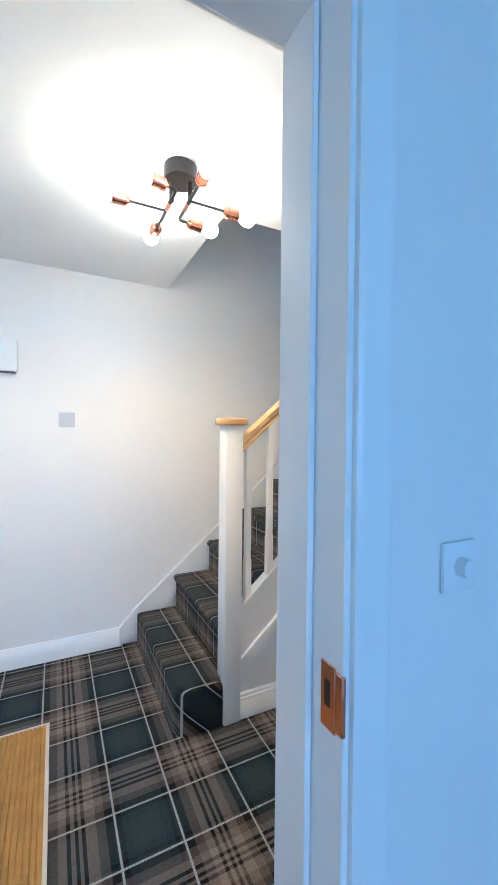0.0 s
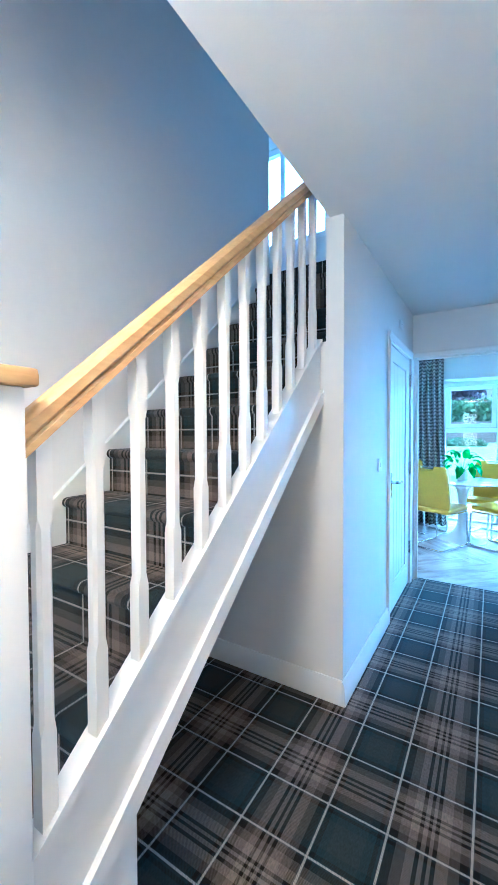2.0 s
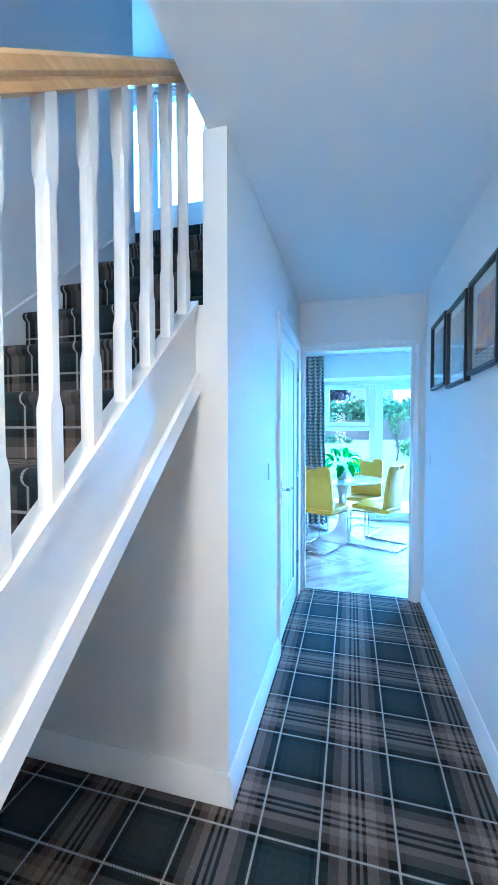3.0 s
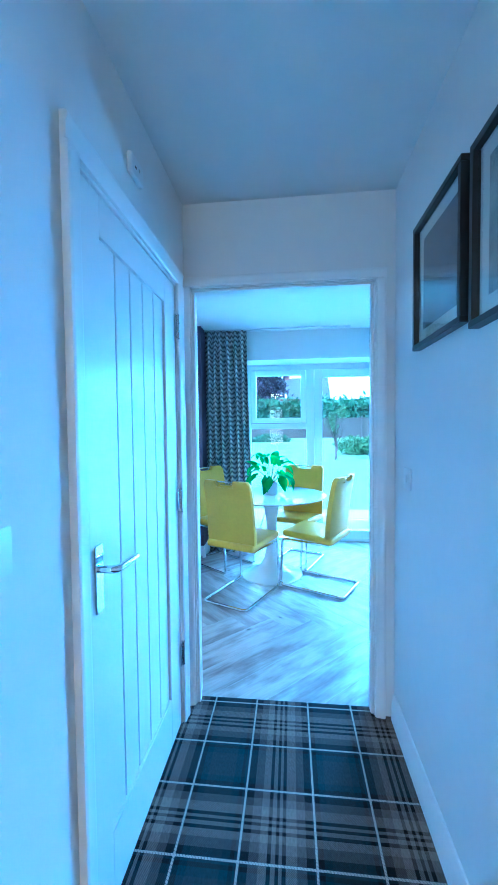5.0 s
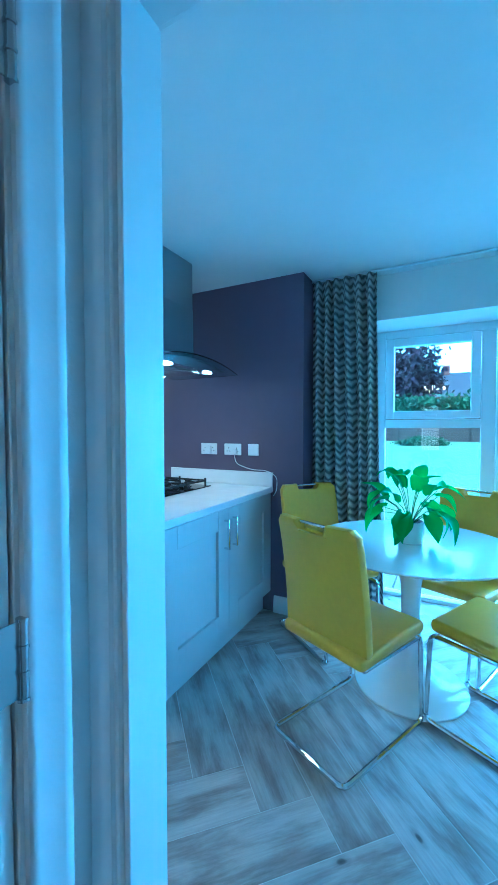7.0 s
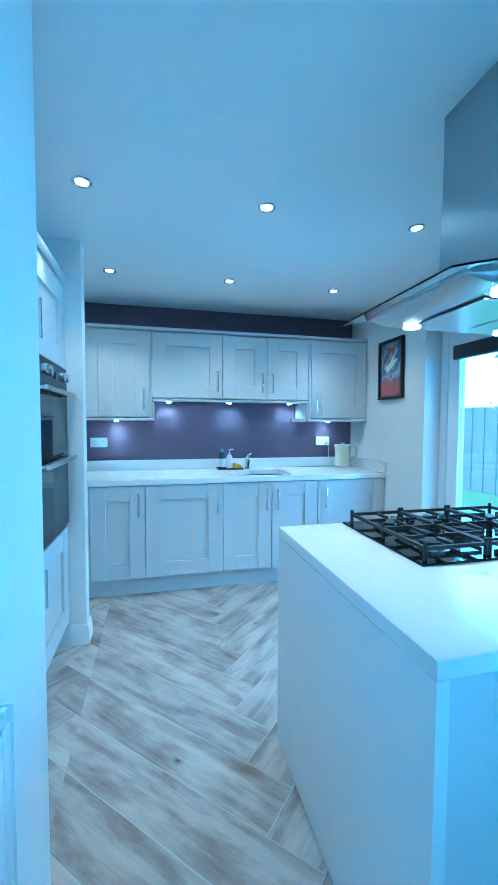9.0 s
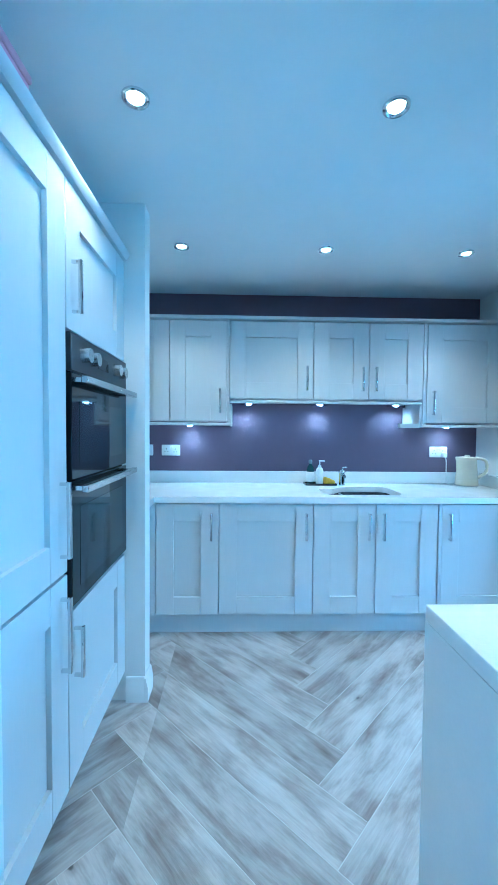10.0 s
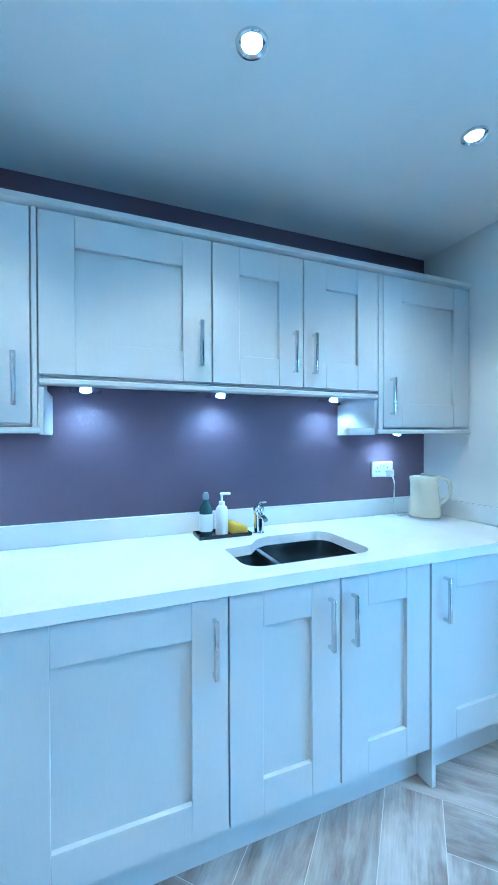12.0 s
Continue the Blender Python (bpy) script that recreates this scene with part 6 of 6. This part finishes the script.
# potted plant
PPX, PPY, PZ = -1.105, 6.60, 0.744
t = thing("potted_plant", (PPX, PPY, PZ), "green broad-leaved plant in a white pot on the table", "plant")
bm = bmesh.new()
lathe(bm, [(0.052, 0), (0.058, 0.003), (0.066, 0.10), (0.066, 0.112), (0.06, 0.112), (0.058, 0.10)], 28, at=(PPX, PPY, PZ))
part("pot", bm, TABLEW, t)
bm = bmesh.new()
cyl(bm, (PPX, PPY, PZ + 0.088), (PPX, PPY, PZ + 0.1), 0.056, seg=20)
part("soil", bm, SOIL, t)
bm = bmesh.new()
NL = 9
rows = []
for i in range(NL + 1):
    s = i / NL
    wd = 0.036 * math.sin(math.pi * min(1, s * 0.93 + 0.06)) ** 0.8 * (1.25 - 0.65 * s)
    yy = 0.115 * s - 0.012
    zz = 0.02 * math.sin(math.pi * s) - 0.03 * s * s
    rows.append([bm.verts.new((-wd, yy - 0.012 * (s < 0.15), zz + wd * 0.25)), bm.verts.new((-wd * 0.5, yy, zz + wd * 0.05)), bm.verts.new((0, yy, zz - 0.003)), bm.verts.new((wd * 0.5, yy, zz + wd * 0.05)), bm.verts.new((wd, yy - 0.012 * (s < 0.15), zz + wd * 0.25))])
for a, b in zip(rows, rows[1:]):
    for j in range(4):
        bm.faces.new((a[j], a[j + 1], b[j + 1], b[j]))
leaf_me = finish("leaf", bm, LEAF)
rnd = random.Random(4)
base = Vector((PPX, PPY, PZ + 0.09))
for i in range(24):
    an = i * 2.399 + rnd.uniform(-0.3, 0.3)
    el = rnd.uniform(0.35, 1.4)
    L = rnd.uniform(0.13, 0.19) if el < 0.75 else rnd.uniform(0.2, 0.31)
    tip = base + Vector((math.cos(an) * math.cos(el), math.sin(an) * math.cos(el), math.sin(el) * 0.95)) * L
    mid = base + (tip - base) * 0.5 + Vector((0, 0, 0.025))
    bm = bmesh.new()
    tube(bm, [base, mid, tip], 0.0018, 6)
    s = part("stem", bm, STEM, t)
    lf = new("leaf", leaf_me)
    lf.parent = s
    sc = rnd.uniform(0.95, 1.4)
    droop = rnd.uniform(-1.2, -0.3) if el < 0.75 else rnd.uniform(-0.9, 1.0)
    lf.matrix_basis = Matrix.Translation(tip - ORIGIN[t.name]) @ Matrix.Rotation(an - math.pi / 2, 4, "Z") @ Matrix.Rotation(droop, 4, "X") @ Matrix.Rotation(rnd.uniform(-0.5, 0.5), 4, "Y") @ Matrix.Scale(sc, 4)

# ---- garden ----


def rise(y):
    """The lawn climbs gently away from the house."""
    s = min(1, max(0, (y - 11) / 19))
    return -0.12 + 0.72 * s * s * (3 - 2 * s)


xs = [-400, -200, -100, -60, -40] + [-30 + 3 * i for i in range(21)] + [40, 60, 100, 200, 400]
ys = [-400, -100, -30, -5] + [5 + i for i in range(31)] + [45, 60, 100, 200, 400]
bm = bmesh.new()
gv = [[bm.verts.new((x, y, rise(y))) for x in xs] for y in ys]
for r0, r1 in zip(gv, gv[1:]):
    for i in range(len(xs) - 1):
        bm.faces.new((r0[i], r0[i + 1], r1[i + 1], r1[i]))
solid("ground", bm, GRASS, "mown green garden lawn", "lawn", "structure")
t = thing("patio", (-0.5, 8.9, -0.12), "pale stone paving outside the garden doors", "patio", kind="structure")
for i in range(11):
    for j in range(3):
        part("slab", boxes((-3.8 + i * 0.61, -3.2 + i * 0.61, 7.95 + j * 0.66, 8.6 + j * 0.66, -0.118, -0.085), bevel=0.004), PAVING, t)


def leafy(name, center, size, n, mat, leaf, label, cat, seed, kind="", parent=None, pname="crown", flat=False):
    """A crown of many small leaf faces spread through an uneven volume."""
    r = np.random.default_rng(seed)
    k = max(4, n // 160)
    cl = r.uniform(-1, 1, (k * 6, 3))
    if not flat:
        cl = cl[(cl ** 2).sum(1) < 1]
    cl = cl[:k] * 0.82
    own = r.integers(0, len(cl), n)
    p = cl[own] + r.normal(0, 0.16 if not flat else 0.14, (n, 3))
    p = p * np.array(size) / 2
    a = r.normal(0, 1, (n, 3))
    a /= np.linalg.norm(a, axis=1)[:, None]
    b = np.cross(a, r.normal(0, 1, (n, 3)))
    b /= np.linalg.norm(b, axis=1)[:, None]
    s = (leaf * r.uniform(0.6, 1.4, n))[:, None]
    v = np.stack([p - a * s, p + b * s * 0.5, p + a * s, p - b * s * 0.5], 1).reshape(-1, 3)
    me = bpy.data.meshes.new(name)
    me.from_pydata(v.tolist(), [], (np.arange(n * 4).reshape(-1, 4)).tolist())
    me.materials.append(mat)
    if parent:
        ob = new(pname, me)
        ob.parent = parent
        ob.location = Vector(center) - ORIGIN[parent.name]
        return ob
    ob = new(name, me)
    ob.location = center
    return tagged(ob, label, cat, kind=kind)


def tree(x, y, h, crown, mat, label, seed, leaf=0.16, n=3500):
    t = thing("garden_tree", (x, y, -0.12), label, "tree")
    bm = bmesh.new()
    tube(bm, [(x, y, -0.12), (x + 0.05, y, h * 0.25), (x - 0.03, y + 0.03, h * 0.5)], crown[0] * 0.03 + 0.03, 10)
    rr = random.Random(seed)
    for i in range(7):
        a = i * 0.9 + rr.uniform(0, 0.5)
        tube(bm, [(x, y, h * (0.25 + 0.03 * i)), (x + math.cos(a) * crown[0] * 0.2, y + math.sin(a) * crown[1] * 0.2, h * (0.42 + 0.03 * i)), (x + math.cos(a) * crown[0] * 0.38, y + math.sin(a) * crown[1] * 0.38, h * (0.58 + 0.04 * i))], crown[0] * 0.008 + 0.012, 6)
    part("trunk", bm, BARK, t)
    leafy("crown", (x, y, h - crown[2] * 0.5), crown, n, mat, leaf, "", "", seed, parent=t)
    return t


leafy("hedge", (0.0, 33.5, 2.1), (46, 2.2, 3.2), 34000, HEDGE, 0.2, "dense green hedge at the end of the garden", "hedge", 3, "stuff", flat=True)
tree(-4.2, 38, 8.8, (6.2, 5.0, 7.4), PURPLELEAF, "dark plum-leaved tree beyond the hedge", 5, 0.24, 5200)
tree(7.4, 40, 4.2, (5.0, 4.0, 3.0), LIGHTLEAF, "broad green tree beyond the hedge", 7, 0.24, 4200)
tree(2.4, 42, 4.4, (4.0, 3.5, 2.6), HEDGE, "low round tree beyond the hedge", 8, 0.22, 3000)
tree(0.75, 18.0, 2.35, (1.0, 1.0, 1.2), LIGHTLEAF, "slender young tree on the lawn", 9, 0.05, 800)
leafy("shrub", (1.95, 20.0, 0.52), (2.1, 1.4, 0.85), 3000, LIGHTLEAF, 0.075, "low rounded green shrub on the lawn", "shrub", 11)
leafy("shrub", (-2.2, 26.0, 0.68), (2.6, 1.0, 0.6), 1800, HEDGE, 0.08, "low green shrub at the edge of the lawn", "shrub", 12)
t = thing("fence", (0, 31.0, 0.6), "brown close-boarded garden fence", "fence")
for i in range(13):
    part("post", boxes((-12 + i * 2, -11.9 + i * 2, 30.95, 31.05, 0.55, 2.1)), FENCE, t)
for i in range(12):
    for j in range(12):
        x = -11.9 + i * 2 + j * 0.1583
        part("board", boxes((x, x + 0.15, 31.0 + 0.008 * (j % 2), 31.02 + 0.008 * (j % 2), 0.6, 2.0)), FENCE, t)
t = thing("side_fence", (-8.0, 12.0, -0.12), "pale close-boarded side fence", "fence")
for i in range(28):
    x = -11.0 + i * 0.16
    part("board", boxes((x, x + 0.15, 12.0 + 0.01 * (i % 2), 12.02 + 0.01 * (i % 2), -0.1, 1.72)), PALEFENCE, t)
part("rail", boxes((-11.0, -6.5, 12.035, 12.07, 1.45, 1.52), (-11.0, -6.5, 12.035, 12.07, 0.4, 0.47)), PALEFENCE, t)


def house(x, y, w, zg):
    t = thing("neighbour_house", (x, y + 4, zg), "red brick house with a grey roof beyond the garden", "house")
    part("house_wall", boxes((x - w, x + w, y, y + 8, zg, 5.6)), BRICK, t)
    bm = bmesh.new()
    prism(bm, [(y - 0.4, 5.5), (y + 8.4, 5.5), (y + 4, 9.0)], "x", x - w - 0.4, x + w + 0.4)
    part("roof", bm, ROOF, t)
    for q in (-0.65, -0.2, 0.25, 0.7):
        for z in (1.6, 4.0):
            xx = x + q * w
            wd = part("window", boxes((xx - 0.6, xx + 0.6, y - 0.07, y, z, z + 1.2)), UPVC, t)
            part("pane", boxes((xx - 0.52, xx + 0.52, y - 0.1, y - 0.075, z + 0.08, z + 1.12)), BLACKGLASS, wd)
    part("chimney", boxes((x - w * 0.5, x - w * 0.5 + 0.9, y + 3.6, y + 4.4, 8.0, 10.0)), BRICK, t)


bm = bmesh.new()
prism(bm, [(x, 95 - 0.004 * x * x) for x in range(-100, 101, 20)] + [(x, 96 - 0.004 * x * x) for x in range(100, -101, -20)], "z", -2.0, 90.0)
solid("backdrop", bm, HAZE, "bright white hazy sky above the far gardens", "sky", "structure")
house(0.2, 60, 4.2, 0.55)
house(-17.0, 26, 4.2, 0.3)

# ---- herringbone floor tiles ----


def clip(poly, axis, limit, keep):
    out = []
    for a, b in zip(poly, poly[1:] + poly[:1]):
        ia, ib = keep * (a[axis] - limit) >= 0, keep * (b[axis] - limit) >= 0
        if ia:
            out.append(a)
        if ia != ib:
            s = (limit - a[axis]) / (b[axis] - a[axis])
            out.append((a[0] + s * (b[0] - a[0]), a[1] + s * (b[1] - a[1])))
    return out


TW, TL, OX, OY = 0.2, 6, -3.334, 4.925
C45 = math.sqrt(0.5)


def tile(p0, p1, q0, q1, along):
    """One plank in the turned grid, cut to the rooms. The mesh lies along its own x axis."""
    gap = 0.0015
    pts = [(p0 + gap, q0 + gap), (p1 - gap, q0 + gap), (p1 - gap, q1 - gap), (p0 + gap, q1 - gap)]
    w = [(OX + (p + q) * C45, OY + (p - q) * C45) for p, q in pts]
    regions = ((BX, EX, 4.945, 7.75), (BX, -1.51, 4.2, 4.945))
    for k, (xa, xb, ya, yb) in enumerate(regions):
        poly = w
        for ax, lim, kp in ((0, xa, 1), (0, xb, -1), (1, ya, 1), (1, yb, -1)):
            poly = clip(poly, ax, lim, kp) if poly else poly
        if len(poly) < 3:
            continue
        cxm, cym = sum(p[0] for p in poly) / len(poly), sum(p[1] for p in poly) / len(poly)
        ang = radians(45) if along == "p" else radians(-45)
        ca, sa = math.cos(-ang), math.sin(-ang)
        loc = [((p[0] - cxm) * ca - (p[1] - cym) * sa, (p[0] - cxm) * sa + (p[1] - cym) * ca) for p in poly]
        area = sum(a[0] * b[1] - b[0] * a[1] for a, b in zip(loc, loc[1:] + loc[:1]))
        if abs(area) < 0.004:
            continue
        if area < 0:
            loc = loc[::-1]
        n = len(loc)
        vs = [(x, y, -0.0012) for x, y in loc] + [(x, y, 0.0) for x, y in loc]
        fs = [tuple(range(n, 2 * n))] + [(i, (i + 1) % n, n + (i + 1) % n, n + i) for i in range(n)]
        me = bpy.data.meshes.new("tile")
        me.from_pydata(vs, [], fs)
        me.materials.append(TILE)
        ob = new("tile", me)
        ob.parent = FLOOR_K
        ob.matrix_basis = Matrix.Translation(Vector((cxm, cym, 0)) - ORIGIN[FLOOR_K.name]) @ Matrix.Rotation(ang, 4, "Z")


for j in range(-30, 31):
    for mm in range(-4, 5):
        a = j + 2 * TL * mm
        tile(a * TW, (a + TL) * TW, j * TW, (j + 1) * TW, "p")
        c = j + TL + 2 * TL * mm
        tile(c * TW, (c + 1) * TW, (j - TL + 1) * TW, (j + 1) * TW, "q")
